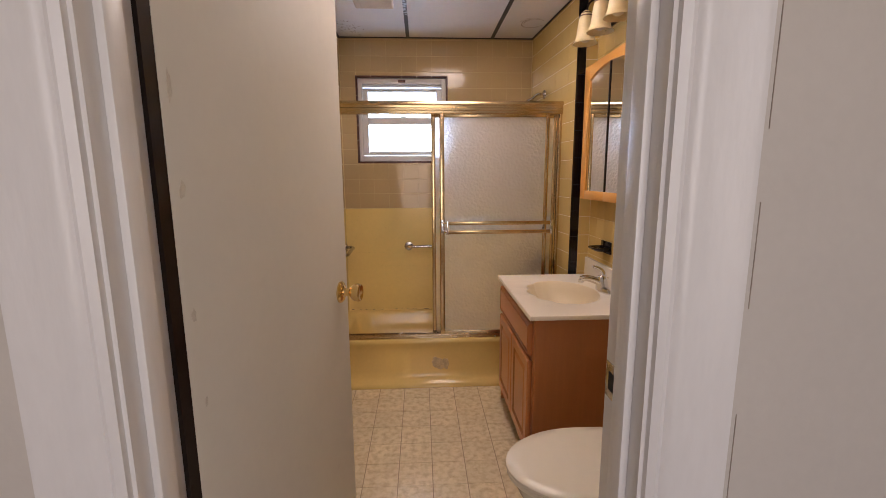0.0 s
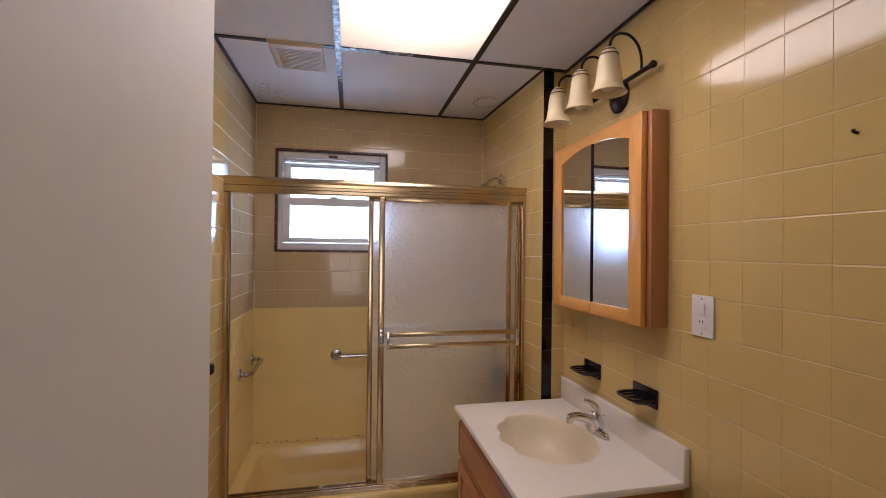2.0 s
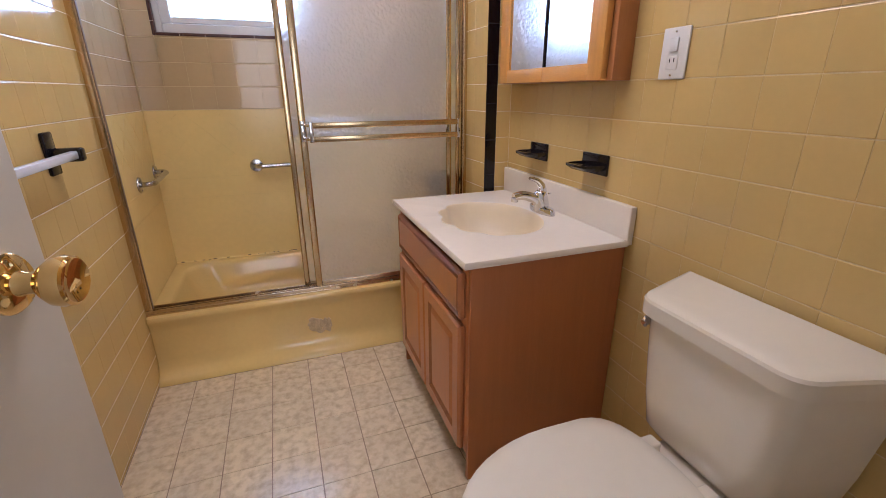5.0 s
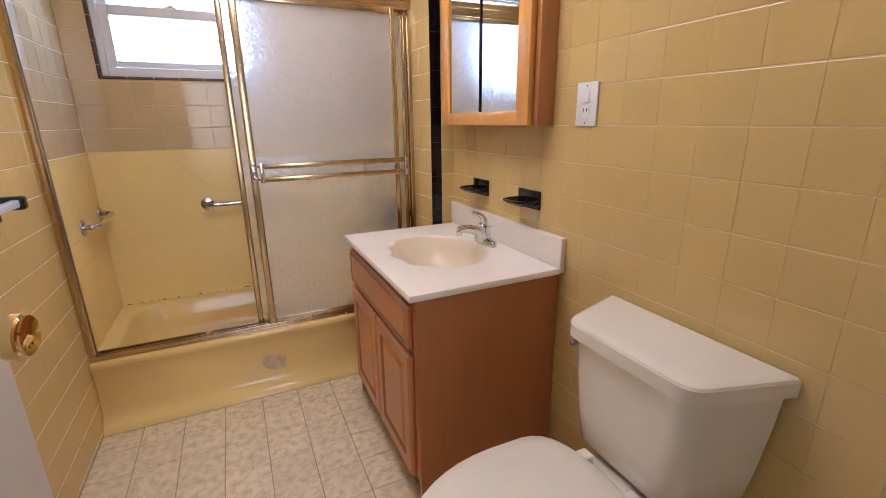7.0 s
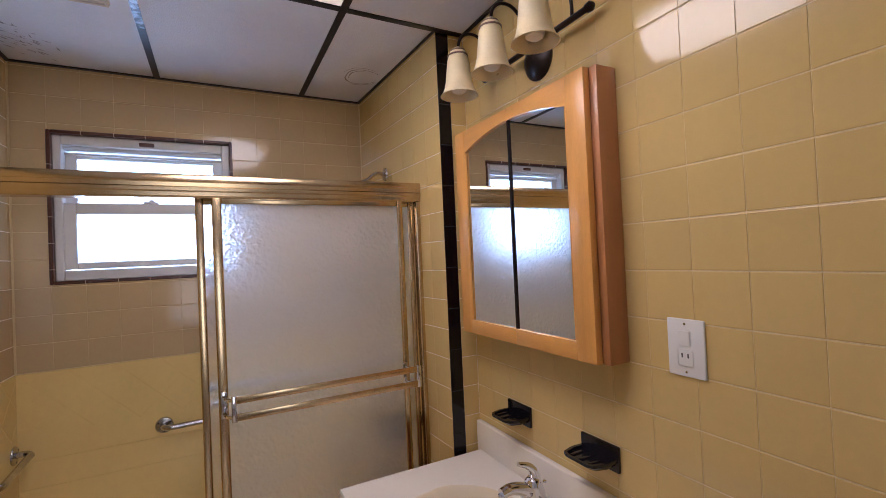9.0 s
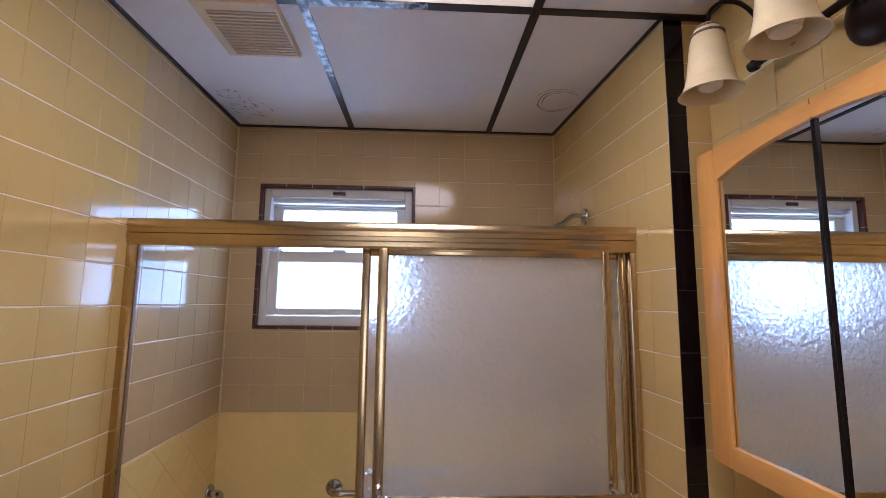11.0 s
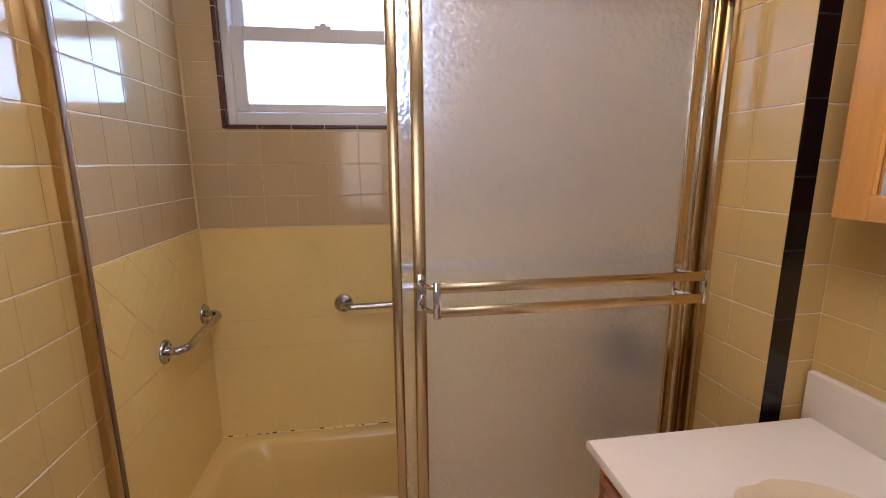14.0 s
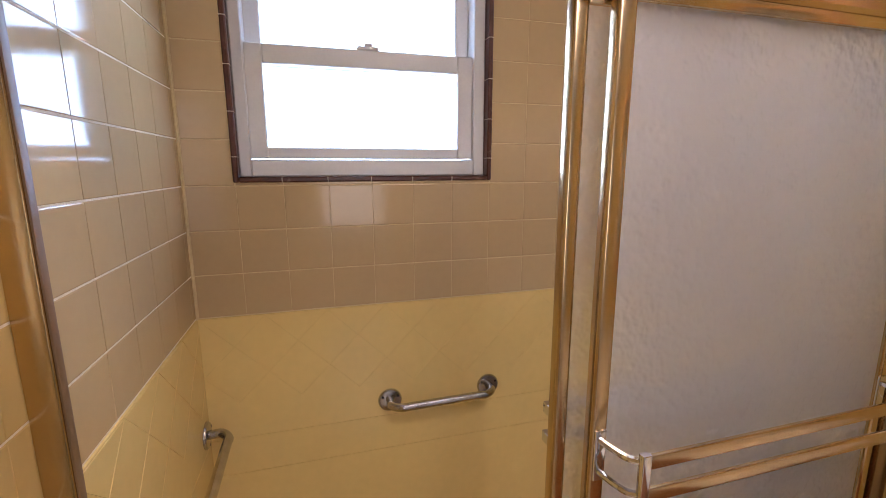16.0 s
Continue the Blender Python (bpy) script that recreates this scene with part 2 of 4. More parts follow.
def tube(points, radius, segs=12, bm=None, smooth=4):
    """A round bar along points, its bends rounded by Catmull-Rom steps."""
    bm = bm or bmesh.new()
    pts = [Vector(p) for p in points]
    if smooth > 1 and len(pts) > 2:
        ext = [2 * pts[0] - pts[1]] + pts + [2 * pts[-1] - pts[-2]]
        fine = []
        for i in range(1, len(ext) - 2):
            for s in range(smooth):
                t = s / smooth
                p0, p1, p2, p3 = ext[i - 1:i + 3]
                fine.append(0.5 * ((2 * p1) + (p2 - p0) * t + (2 * p0 - 5 * p1 + 4 * p2 - p3) * t * t + (3 * p1 - p0 - 3 * p2 + p3) * t ** 3))
        pts = fine + [pts[-1]]
    loops, up = [], None
    for i, p in enumerate(pts):
        d = (pts[min(i + 1, len(pts) - 1)] - pts[max(i - 1, 0)]).normalized()
        if up is None:
            up = d.orthogonal().normalized()
        up = (up - d * up.dot(d)).normalized()
        side = d.cross(up)
        rad = radius(i / (len(pts) - 1)) if callable(radius) else radius
        loops.append([p + rad * (math.cos(a) * up + math.sin(a) * side) for a in (2 * math.pi * k / segs for k in range(segs))])
    return rings(bm, loops)


def mesh_of(name, bm, material, smooth=True, angle=40):
    bmesh.ops.recalc_face_normals(bm, faces=bm.faces)
    me = bpy.data.meshes.new(name)
    bm.to_mesh(me)
    bm.free()
    me.materials.append(material)
    if smooth:
        for p in me.polygons:
            p.use_smooth = True
        me.set_sharp_from_angle(angle=radians(angle))
    return me


def part(name, bm, material, parent=None, label="", smooth=True, angle=40):
    ob = new(name, mesh_of(name, bm, material, smooth, angle))
    if parent:
        ob.parent = parent
    return tagged(ob, label)


def thing(name, at, label, category, group=""):
    ob = new(name)
    ob.location = at
    ob.empty_display_size = 0.05
    return tagged(ob, label, category, group)


def under(parent, ob):
    """Hang a part built in world coordinates under its thing."""
    ob.parent = parent
    ob.matrix_parent_inverse = Matrix.Translation(-Vector(parent.location))
    return ob


def wpart(name, bm, material, parent, label="", smooth=True):
    return under(parent, part(name, bm, material, None, label, smooth)) if not parent.parent else sub(name, bm, material, parent, label, smooth)


def sub(name, bm, material, parent, label="", smooth=True):
    """A sub-part, built in world coordinates, under a part built so too."""
    ob = part(name, bm, material, None, label, smooth)
    ob.parent = parent
    return ob


def structure(name, bm, material, label="", smooth=False):
    ob = part(name, bm, material, None, label, smooth)
    return tagged(ob, label, kind="structure")


# ---- the room's measures ----
XL, XR, XA, YB, YW, YD, ZC = -0.473, 1.09, 0.928, 3.20, 2.375, 0.51, 2.32
YR = 2.578               # shower door line
TH = 0.12                # wall thickness
HALL_Y = YD - TH         # hall face of the door wall
DX0, DX1, DZ = -0.291, 0.414, 2.03   # door opening
WX0, WX1, WZ0, WZ1 = -0.357, 0.303, 1.444, 2.057   # window opening
ROW0, PITCH = 1.105, 0.109
TUB_Z = 0.308
TT = 0.0010               # tile thickness


def wall_with_hole(x0, x1, y0, y1, z0, z1, hx0, hx1, hz0, hz1):
    parts = [(x0, hx0, y0, y1, z0, z1), (hx1, x1, y0, y1, z0, z1), (hx0, hx1, y0, y1, hz1, z1)]
    if hz0 > z0:
        parts.append((hx0, hx1, y0, y1, z0, hz0))
    return boxes(*parts)


# ---- large structure ----
wall_west = structure("wall_west", boxes((XL - TH, XL - TT, YD, YB + 0.25, 0, ZC + 0.3)), GROUT_PALE_SHEEN, "beige tiled bathroom wall, glancing sheen put into its pale grout")
wall_north = structure("wall_north", wall_with_hole(XL - TT, XR + TH, YB + TT, YB + 0.25, 0, ZC + 0.3, WX0, WX1, WZ0, WZ1), GROUT,
                       "beige tiled wall with a small window above the tub")
wall_east = structure("wall_east", boxes((XR + TT, XR + TH, YD, YW + TT, 0, ZC + 0.3)), GROUT, "beige tiled wall behind vanity and toilet")


def wing_wall():
    bm = bmesh.new()
    plan = [(0.972 + TT, YW + TT), (XA + TT, YB + TT), (XR + TH, YB + TT), (XR + TH, YW + TT)]
    rings(bm, [[(x, y, 0) for x, y in plan], [(x, y, ZC + 0.3) for x, y in plan]])
    return bm


wall_wing = structure("wall_wing", wing_wall(), GROUT_PALE_SHEEN, "tiled plumbing wall at the end of the tub")
wall_south = structure("wall_south", wall_with_hole(-1.3, XR + TH, HALL_Y, YD, 0, ZC + 0.3, DX0, DX1, -0.01, DZ), WALL_PAINT, "off-white painted wall around the doorway")
floor = structure("floor", boxes((XL - TH, XR + TH, HALL_Y, YR - 0.02, -0.10, -0.0022)), FLOOR_DARK, "mottled cream sheet vinyl floor in squares")
hall_floor = structure("hall_floor", boxes((-1.3, 1.9, -1.8, HALL_Y, -0.10, -0.004)), CARPET, "brown wooden hall floor")
structure("hall_wall_west", boxes((-1.42, -1.3, -1.8, HALL_Y, 0, 2.6)), WALL_PAINT, "off-white hall wall")
structure("hall_wall_east", boxes((1.9, 2.02, -1.8, HALL_Y, 0, 2.6)), WALL_PAINT, "off-white hall wall")
structure("hall_wall_south", wall_with_hole(-1.42, 2.02, -1.92, -1.8, 0, 2.6, -0.4, 1.0, 0.7, 2.3), WALL_PAINT, "unseen off-white hall wall with an opening added for light")
structure("hall_wall_north", boxes((XR + TH, 1.9, HALL_Y, YD, 0, 2.6)), WALL_PAINT, "off-white hall wall")
structure("hall_ceiling", boxes((-1.42, 2.02, -1.92, YD, 2.45, 2.55)), WHITE, "white hall ceiling")

# ceiling: lay-in panels in one mesh, black tees below them
TX = (0.022, 0.628)
TY = (2.365, 1.145)


def ceiling_mesh():
    bm = bmesh.new()
    xs, ys = (XL - 0.02, *TX, XR + 0.02), (YD - 0.02, TY[1], TY[0], YB + 0.02)
    for i in range(3):
        for j in range(3):
            if (i, j) == (1, 1):
                continue
            box(bm, xs[i] + 0.003, xs[i + 1] - 0.003, ys[j] + 0.003, ys[j + 1] - 0.003, ZC, ZC + 0.016)
    return bm


structure("ceiling", ceiling_mesh(), CEIL, "white lay-in ceiling panels with a water stain")
structure("roof_slab", boxes((XL - TH, XR + TH, HALL_Y, YB + 0.25, ZC + 0.30, ZC + 0.36)), WHITE, "plain slab above the hung ceiling")
W = 0.024
grid = boxes((TX[0] - W / 2, TX[0] + W / 2, 2.74, YB, ZC - 0.0045, ZC + 0.004), (TX[1] - W / 2, TX[1] + W / 2, YD, YB, ZC - 0.004, ZC + 0.004), (XL, TX[0] - 0.013, TY[0] - W / 2, TY[0] + W / 2, ZC - 0.0035, ZC + 0.004),
             (0.345, TX[1] - 0.013, TY[0] - W / 2, TY[0] + W / 2, ZC - 0.0035, ZC + 0.004), (TX[1] + 0.013, XR, TY[0] - W / 2, TY[0] + W / 2, ZC - 0.0035, ZC + 0.004),
             (XL, XR, TY[1] - W / 2, TY[1] + W / 2, ZC - 0.003, ZC + 0.004),
             (XL, XL + 0.014, YD, YB, ZC - 0.005, ZC + 0.003), (XL, XA, YB - 0.014, YB, ZC - 0.0055, ZC + 0.003),
             (XR - 0.014, XR, YD, YW, ZC - 0.005, ZC + 0.003),
             (0.955, XR - 0.014, YW - 0.012, YW, ZC - 0.0045, ZC + 0.003))
slant = [(0.963, YW), (0.9785, YW), (XA + 0.004, YB - 0.014), (XA - 0.012, YB - 0.014)]
rings(grid, [[(x, y, z) for x, y in slant] for z in (ZC - 0.005, ZC + 0.003)])
structure("ceiling_grid", grid, TEE, "black ceiling grid strips")
structure("ceiling_grid_worn", boxes((TX[0] - W / 2, TX[0] + W / 2, TY[1], 2.74, ZC - 0.0045, ZC + 0.004), (TX[0] + 0.013, 0.345, TY[0] - W / 2, TY[0] + W / 2, ZC - 0.0035, ZC + 0.004)), TEE_WORN, "black ceiling strip with flaking silver face")

# ---- ceiling light: translucent panel with a bulb in a box above it ----
light_panel = thing("ceiling_light", (0.325, 1.755, ZC), "lit translucent ceiling light panel in black grid", "ceiling light")
wpart("diffuser", boxes((TX[0] + 0.006, TX[1] - 0.006, TY[1] + 0.006, TY[0] - 0.006, ZC + 0.001, ZC + 0.004)), DIFFUSER, light_panel, "glowing translucent panel", smooth=False)
wpart("housing", boxes((TX[0] - 0.01, TX[1] + 0.01, TY[1] - 0.01, TY[0] + 0.01, ZC + 0.24, ZC + 0.25), (TX[0] - 0.01, TX[0], TY[1], TY[0], ZC + 0.018, ZC + 0.24),
                       (TX[1], TX[1] + 0.01, TY[1], TY[0], ZC + 0.018, ZC + 0.24), (TX[0] - 0.01, TX[1] + 0.01, TY[1] - 0.01, TY[1], ZC + 0.018, ZC + 0.24),
                       (TX[0] - 0.01, TX[1] + 0.01, TY[0], TY[0] + 0.01, ZC + 0.018, ZC + 0.24)), HOUSING, light_panel, smooth=False)

# ---- exhaust fan grille ----
fan = thing("exhaust_fan", (-0.143, 2.497, ZC), "ivory plastic exhaust fan grille in the ceiling", "vent")
FX0, FX1, FY0, FY1 = -0.266, -0.042, 2.352, 2.612


def fan_cover():
    """Shallow cover with sloped sides round an open grille."""
    bm = bmesh.new()
    wide = [(FX0, FY0), (FX1, FY0), (FX1, FY1), (FX0, FY1)]
    low = [(FX0 + 0.008, FY0 + 0.008), (FX1 - 0.004, FY0 + 0.008), (FX1 - 0.004, FY1 - 0.004), (FX0 + 0.008, FY1 - 0.004)]
    hole = [(FX0 + 0.034, FY0 + 0.040), (FX1 - 0.010, FY0 + 0.040), (FX1 - 0.010, FY1 - 0.010), (FX0 + 0.034, FY1 - 0.010)]
    rings(bm, [[(x, y, z) for x, y in loop] for loop, z in ((wide, ZC), (wide, ZC - 0.004), (low, ZC - 0.016), (hole, ZC - 0.017), (hole, ZC - 0.004))], cap0=False, cap1=False)
    return bm


wpart("cover", fan_cover(), IVORY, fan)
wpart("backing", boxes((FX0 + 0.030, FX1 - 0.006, FY0 + 0.034, FY1 - 0.006, ZC - 0.003, ZC - 0.001)), SLOT, fan, "dark duct opening")
slat = mesh_of("slat", boxes((-0.090, 0.090, -0.0032, 0.0032, -0.018, -0.006)), IVORY)
for i in range(15):
    o = new("slat", slat)
    o.parent, o.matrix_parent_inverse = fan, Matrix.Translation(-Vector(fan.location))
    o.location = ((FX0 + 0.034 + FX1 - 0.010) / 2, FY0 + 0.047 + i * 0.0143, ZC)

# ---- water stains on the ceiling ----
def stain_ring(cx, cy, r, seed, parts):
    bm = bmesh.new()
    rnd = random.Random(seed)
    for a0, a1, rr, w in parts:
        n = 18
        pts = []
        for i in range(n + 1):
            a = a0 + (a1 - a0) * i / n
            k = rr * (1 + 0.06 * math.sin(3 * a + seed) + 0.03 * rnd.uniform(-1, 1))
            ww = w * (0.35 + 0.65 * math.sin(math.pi * i / n)) * rnd.uniform(0.6, 1.2)
            pts.append(((cx + (k - ww) * math.cos(a), cy + (k - ww) * math.sin(a)), (cx + (k + ww) * math.cos(a), cy + (k + ww) * math.sin(a))))
        for (p, q), (p2, q2) in zip(pts, pts[1:]):
            bm.faces.new([bm.verts.new((x, y, ZC - 0.0008)) for x, y in (p, p2, q2, q)])
    return bm


structure("trim_stain_ring", stain_ring(0.845, 2.87, 0.08, 2, [(0.4, 5.6, 0.078, 0.0036), (2.6, 4.6, 0.062, 0.003), (0.6, 2.0, 0.09, 0.0022), (3.4, 5.2, 0.094, 0.002)]), STAIN, "brown water stain ring")


def flakes(cx, cy, count, seed):
    """Short dark strokes of lifted paint."""
    bm, r = bmesh.new(), random.Random(seed)
    for k in range(count):
        x, y = cx + r.gauss(0, 0.042), cy + r.gauss(0, 0.062)
        ang, ln, w = r.gauss(0.7, 0.35), r.uniform(0.006, 0.022), r.uniform(0.0012, 0.0038)
        c, q = math.cos(ang), math.sin(ang)
        bm.faces.new([bm.verts.new((x + c * p - q * o, y + q * p + c * o, ZC - 0.0008 - 0.00002 * k)) for p, o in ((-ln, 0), (-ln * 0.3, -w), (ln, -w * 0.3), (ln * 0.4, w))])
    return bm


structure("trim_stain_flakes", flakes(-0.375, 2.985, 44, 5), STAIN, "flaking paint spots")

# ---- window ----
window = thing("window_1", ((WX0 + WX1) / 2, YB + 0.06, WZ0), "small white vinyl double-hung window with dark worn edging", "window")
window["kind"] = "structure"


def rect_frame(x0, x1, z0, z1, w, y0, y1, bevel=0.0):
    ws = w if isinstance(w, tuple) else (w, w, w, w)   # left, right, bottom, top
    return boxes((x0, x0 + ws[0], y0, y1, z0, z1), (x1 - ws[1], x1, y0, y1, z0, z1), (x0 + ws[0], x1 - ws[1], y0, y1, z0, z0 + ws[2]),
                 (x0 + ws[0], x1 - ws[1], y0, y1, z1 - ws[3], z1), bevel=bevel, segs=1)


wpart("edging", rect_frame(WX0 - 0.004, WX1 + 0.004, WZ0 - 0.004, WZ1 + 0.004, 0.013, YB - 0.006, YB + 0.05, 0.003), WOOD_DARK, window, "dark brown edging, chipped")
for z in (1.50, 1.605, 1.71, 1.815, 1.92):
    for xa in (WX0 - 0.0046, WX1 - 0.0096):
        wpart("edging_joint", boxes((xa, xa + 0.0142, YB - 0.0066, YB + 0.046, z, z + 0.0016)), GROUT_PALE_SHEEN, window, "pale joint in the edging", smooth=False)
for x in (-0.25, -0.14, -0.03, 0.08, 0.19):
    for za in (WZ0 - 0.0046, WZ1 - 0.0096):
        wpart("edging_joint", boxes((x, x + 0.0016, YB - 0.0066, YB + 0.046, za, za + 0.0142)), GROUT_PALE_SHEEN, window, "pale joint in the edging", smooth=False)
wpart("window_frame", rect_frame(WX0 + 0.009, WX1 - 0.009, WZ0 + 0.009, WZ1 - 0.009, (0.028, 0.032, 0.042, 0.04), YB + 0.022, YB + 0.13, 0.003), VINYL_WHITE, window)
wpart("head_track", boxes((WX0 + 0.037, WX1 - 0.041, YB + 0.05, YB + 0.12, 1.995, 2.008), (WX0 + 0.037, WX1 - 0.041, YB + 0.06, YB + 0.12, 1.975, 1.985), bevel=0.002), VINYL_WHITE, window)
wpart("latch", boxes((-0.055, 0.0, YB + 0.012, YB + 0.024, 2.018, 2.034), bevel=0.003), WOOD_DARK, window, "dark latch strip")
lower = wpart("lower_sash", rect_frame(-0.322, 0.264, 1.498, 1.772, (0.042, 0.044, 0.028, 0.046), YB + 0.036, YB + 0.066, 0.003), VINYL_WHITE, window)
upper = wpart("upper_sash", rect_frame(-0.322, 0.264, 1.726, 1.985, (0.04, 0.04, 0.03, 0.022), YB + 0.076, YB + 0.104, 0.003), VINYL_WHITE, window)
for ob in (wpart("pane", boxes((-0.286, 0.228, YB + 0.049, YB + 0.053, 1.522, 1.73)), GLASS, window, smooth=False),
           wpart("pane", boxes((-0.284, 0.226, YB + 0.088, YB + 0.092, 1.78, 1.965)), GLASS, window, smooth=False)):
    ob.visible_shadow = False
wpart("sash_lock", boxes((-0.05, 0.005, YB + 0.036, YB + 0.06, 1.772, 1.781), (-0.03, -0.01, YB + 0.04, YB + 0.056, 1.781, 1.79), bevel=0.002), VINYL_WHITE, window)
backdrop = structure("backdrop", boxes((-2.6, 2.6, 4.6, 4.62, 0.2, 4.6)), SKY_MAT, "bright overcast sky outside the window")

# ---- doorway ----
frame_1 = thing("door_frame", (DX1, YD, 0), "white painted wooden door frame with moulded casing", "door frame")
frame_1["kind"] = "structure"


def casing(x0, x1, side):
    """Moulded casing strip on the hall face: flat with stepped beads; side +1: the opening lies at x0."""
    bm = bmesh.new()
    w = x1 - x0
    prof = [(0.0, 0.0), (0.0, 0.010), (0.10, 0.014), (0.16, 0.011), (0.20, 0.016), (0.30, 0.018), (0.80, 0.016), (0.88, 0.021), (0.97, 0.020), (1.0, 0.014), (1.0, 0.0)]
    pts = [((x0 + w * u) if side > 0 else (x1 - w * u), HALL_Y - d) for u, d in prof]
    rings(bm, [[(x, y, z) for x, y in pts] for z in (0.0, DZ + 0.07)])
    return bm


wpart("jamb", boxes((DX1 - 0.018, DX1, HALL_Y, YD, 0, DZ)), TRIM_WHITE, frame_1, smooth=False)
wpart("jamb", boxes((DX0, DX0 + 0.014, HALL_Y, YD - 0.002, 0, DZ)), TRIM_WHITE, frame_1, smooth=False)
wpart("head_jamb", boxes((DX0 + 0.014, DX1 - 0.018, HALL_Y, YD, DZ - 0.018, DZ)), TRIM_WHITE, frame_1, smooth=False)
wpart("stop", boxes((DX1 - 0.030, DX1 - 0.018, HALL_Y + 0.030, HALL_Y + 0.068, 0, DZ - 0.018), bevel=0.002), TRIM_WHITE, frame_1)
wpart("stop", boxes((DX0 + 0.014, DX0 + 0.026, HALL_Y + 0.030, HALL_Y + 0.068, 0, DZ - 0.018), bevel=0.002), TRIM_WHITE, frame_1)
wpart("casing", casing(DX1 - 0.012, DX1 + 0.095, 1), TRIM_WHITE, frame_1, "moulded white casing, paint cracked at its edge")
wpart("casing", casing(DX0 - 0.10, DX0 + 0.008, -1), TRIM_WHITE, frame_1, "moulded white casing")
for za, zb in ((0.62, 1.02), (1.17, 1.31), (1.40, 1.86)):
    wpart("crack", boxes((DX1 + 0.1132, DX1 + 0.1142, HALL_Y - 0.0012, HALL_Y - 0.0002, za, zb)), STAIN, frame_1, "dark crack beside the casing")
wpart("strike_plate", boxes((DX1 - 0.0195, DX1 - 0.0175, YD - 0.042, YD - 0.003, 0.994, 1.052), bevel=0.0008), STEEL, frame_1, "tarnished strike plate")
wpart("strike_hole", boxes((DX1 - 0.0200, DX1 - 0.0190, YD - 0.031, YD - 0.014, 1.008, 1.038)), SLOT, frame_1, "dark latch hole", smooth=False)

HINGE, EDGE = Vector((-0.264, 0.517, 0)), Vector((-0.136, 1.215, 0))
door = thing("door_1", HINGE, "open flat off-white painted interior door with brass knob", "door")
door["kind"] = "structure"
along = (EDGE - HINGE).normalized()
DOOR_LEN = (EDGE - HINGE).length
door.rotation_euler = (0, 0, math.atan2(along.y, along.x))
# the leaf lies along the door's own x; its own +y points to the west wall
part("leaf", boxes((0, DOOR_LEN, 0.0, 0.035, 0.012, 2.02), bevel=0.003), DOOR_PAINT, door, "flat painted leaf, worn at the hinge edge")
# Dark strip added to close the hinge gap, where the wall behind would show.
part("hinge_gap_fill", boxes((-0.024, -0.001, 0.001, 0.034, 0.012, 2.02)), BRONZE, door, "dark strip added to fill the hinge-side gap")
chip_rnd = random.Random(11)
for cx, cz, rx, rz in ((0.024, 1.325, 0.007, 0.016), (0.018, 1.475, 0.005, 0.022), (0.021, 1.13, 0.006, 0.012), (0.030, 0.98, 0.004, 0.009)):
    rim = [(cx + rx * chip_rnd.uniform(0.6, 1.2) * math.cos(2 * math.pi * k / 14), cz + rz * chip_rnd.uniform(0.6, 1.2) * math.sin(2 * math.pi * k / 14)) for k in range(14)]
    part("paint_chip", rings(bmesh.new(), [[(x, d, z) for x, z in rim] for d in (-0.0007, 0.0)]), CHIPPED, door, "worn brownish spot in the paint")
KX, KZ = DOOR_LEN - 0.062, 1.0
knob_profile = [(0.0325, 0.0), (0.0325, 0.004), (0.028, 0.009), (0.014, 0.012), (0.0115, 0.020), (0.0125, 0.030), (0.020, 0.037), (0.0262, 0.046), (0.0275, 0.055), (0.0262, 0.0625), (0.0235, 0.0645), (0.019, 0.0625), (0.010, 0.0600), (0.003, 0.0595)]
for flip in (0, 1):
    m = Matrix.Translation((KX, 0.035 if flip else 0.0, KZ)) @ Euler((radians(-90 if flip else 90), 0, 0)).to_matrix().to_4x4()
    part("knob", lathe(knob_profile, m, 28), KNOB_BRASS, door, "polished brass door knob")
part("latch_plate", boxes((DOOR_LEN - 0.001, DOOR_LEN + 0.0015, 0.006, 0.029, KZ - 0.028, KZ + 0.028), bevel=0.0006), BRASS, door)
part("latch_bolt", boxes((DOOR_LEN, DOOR_LEN + 0.011, 0.011, 0.024, KZ - 0.009, KZ + 0.009), bevel=0.002), BRASS, door)
for hz in (0.25, 1.02, 1.80):
    part("hinge", lathe([(0.006, 0.0), (0.006, 0.09)], Matrix.Translation((-0.007, 0.012, hz)), 10), BRONZE, door, "dark hinge barrel")

# ---- bathtub ----
tub = thing("bathtub", (0.23, 2.83, 0), "cream yellow enamelled bathtub in a tiled alcove", "bathtub")
TX0, TX1, TY0, TY1 = XL + 0.001, 0.960, YR - 0.042, YB - 0.002


rnd0 = random.Random(3)


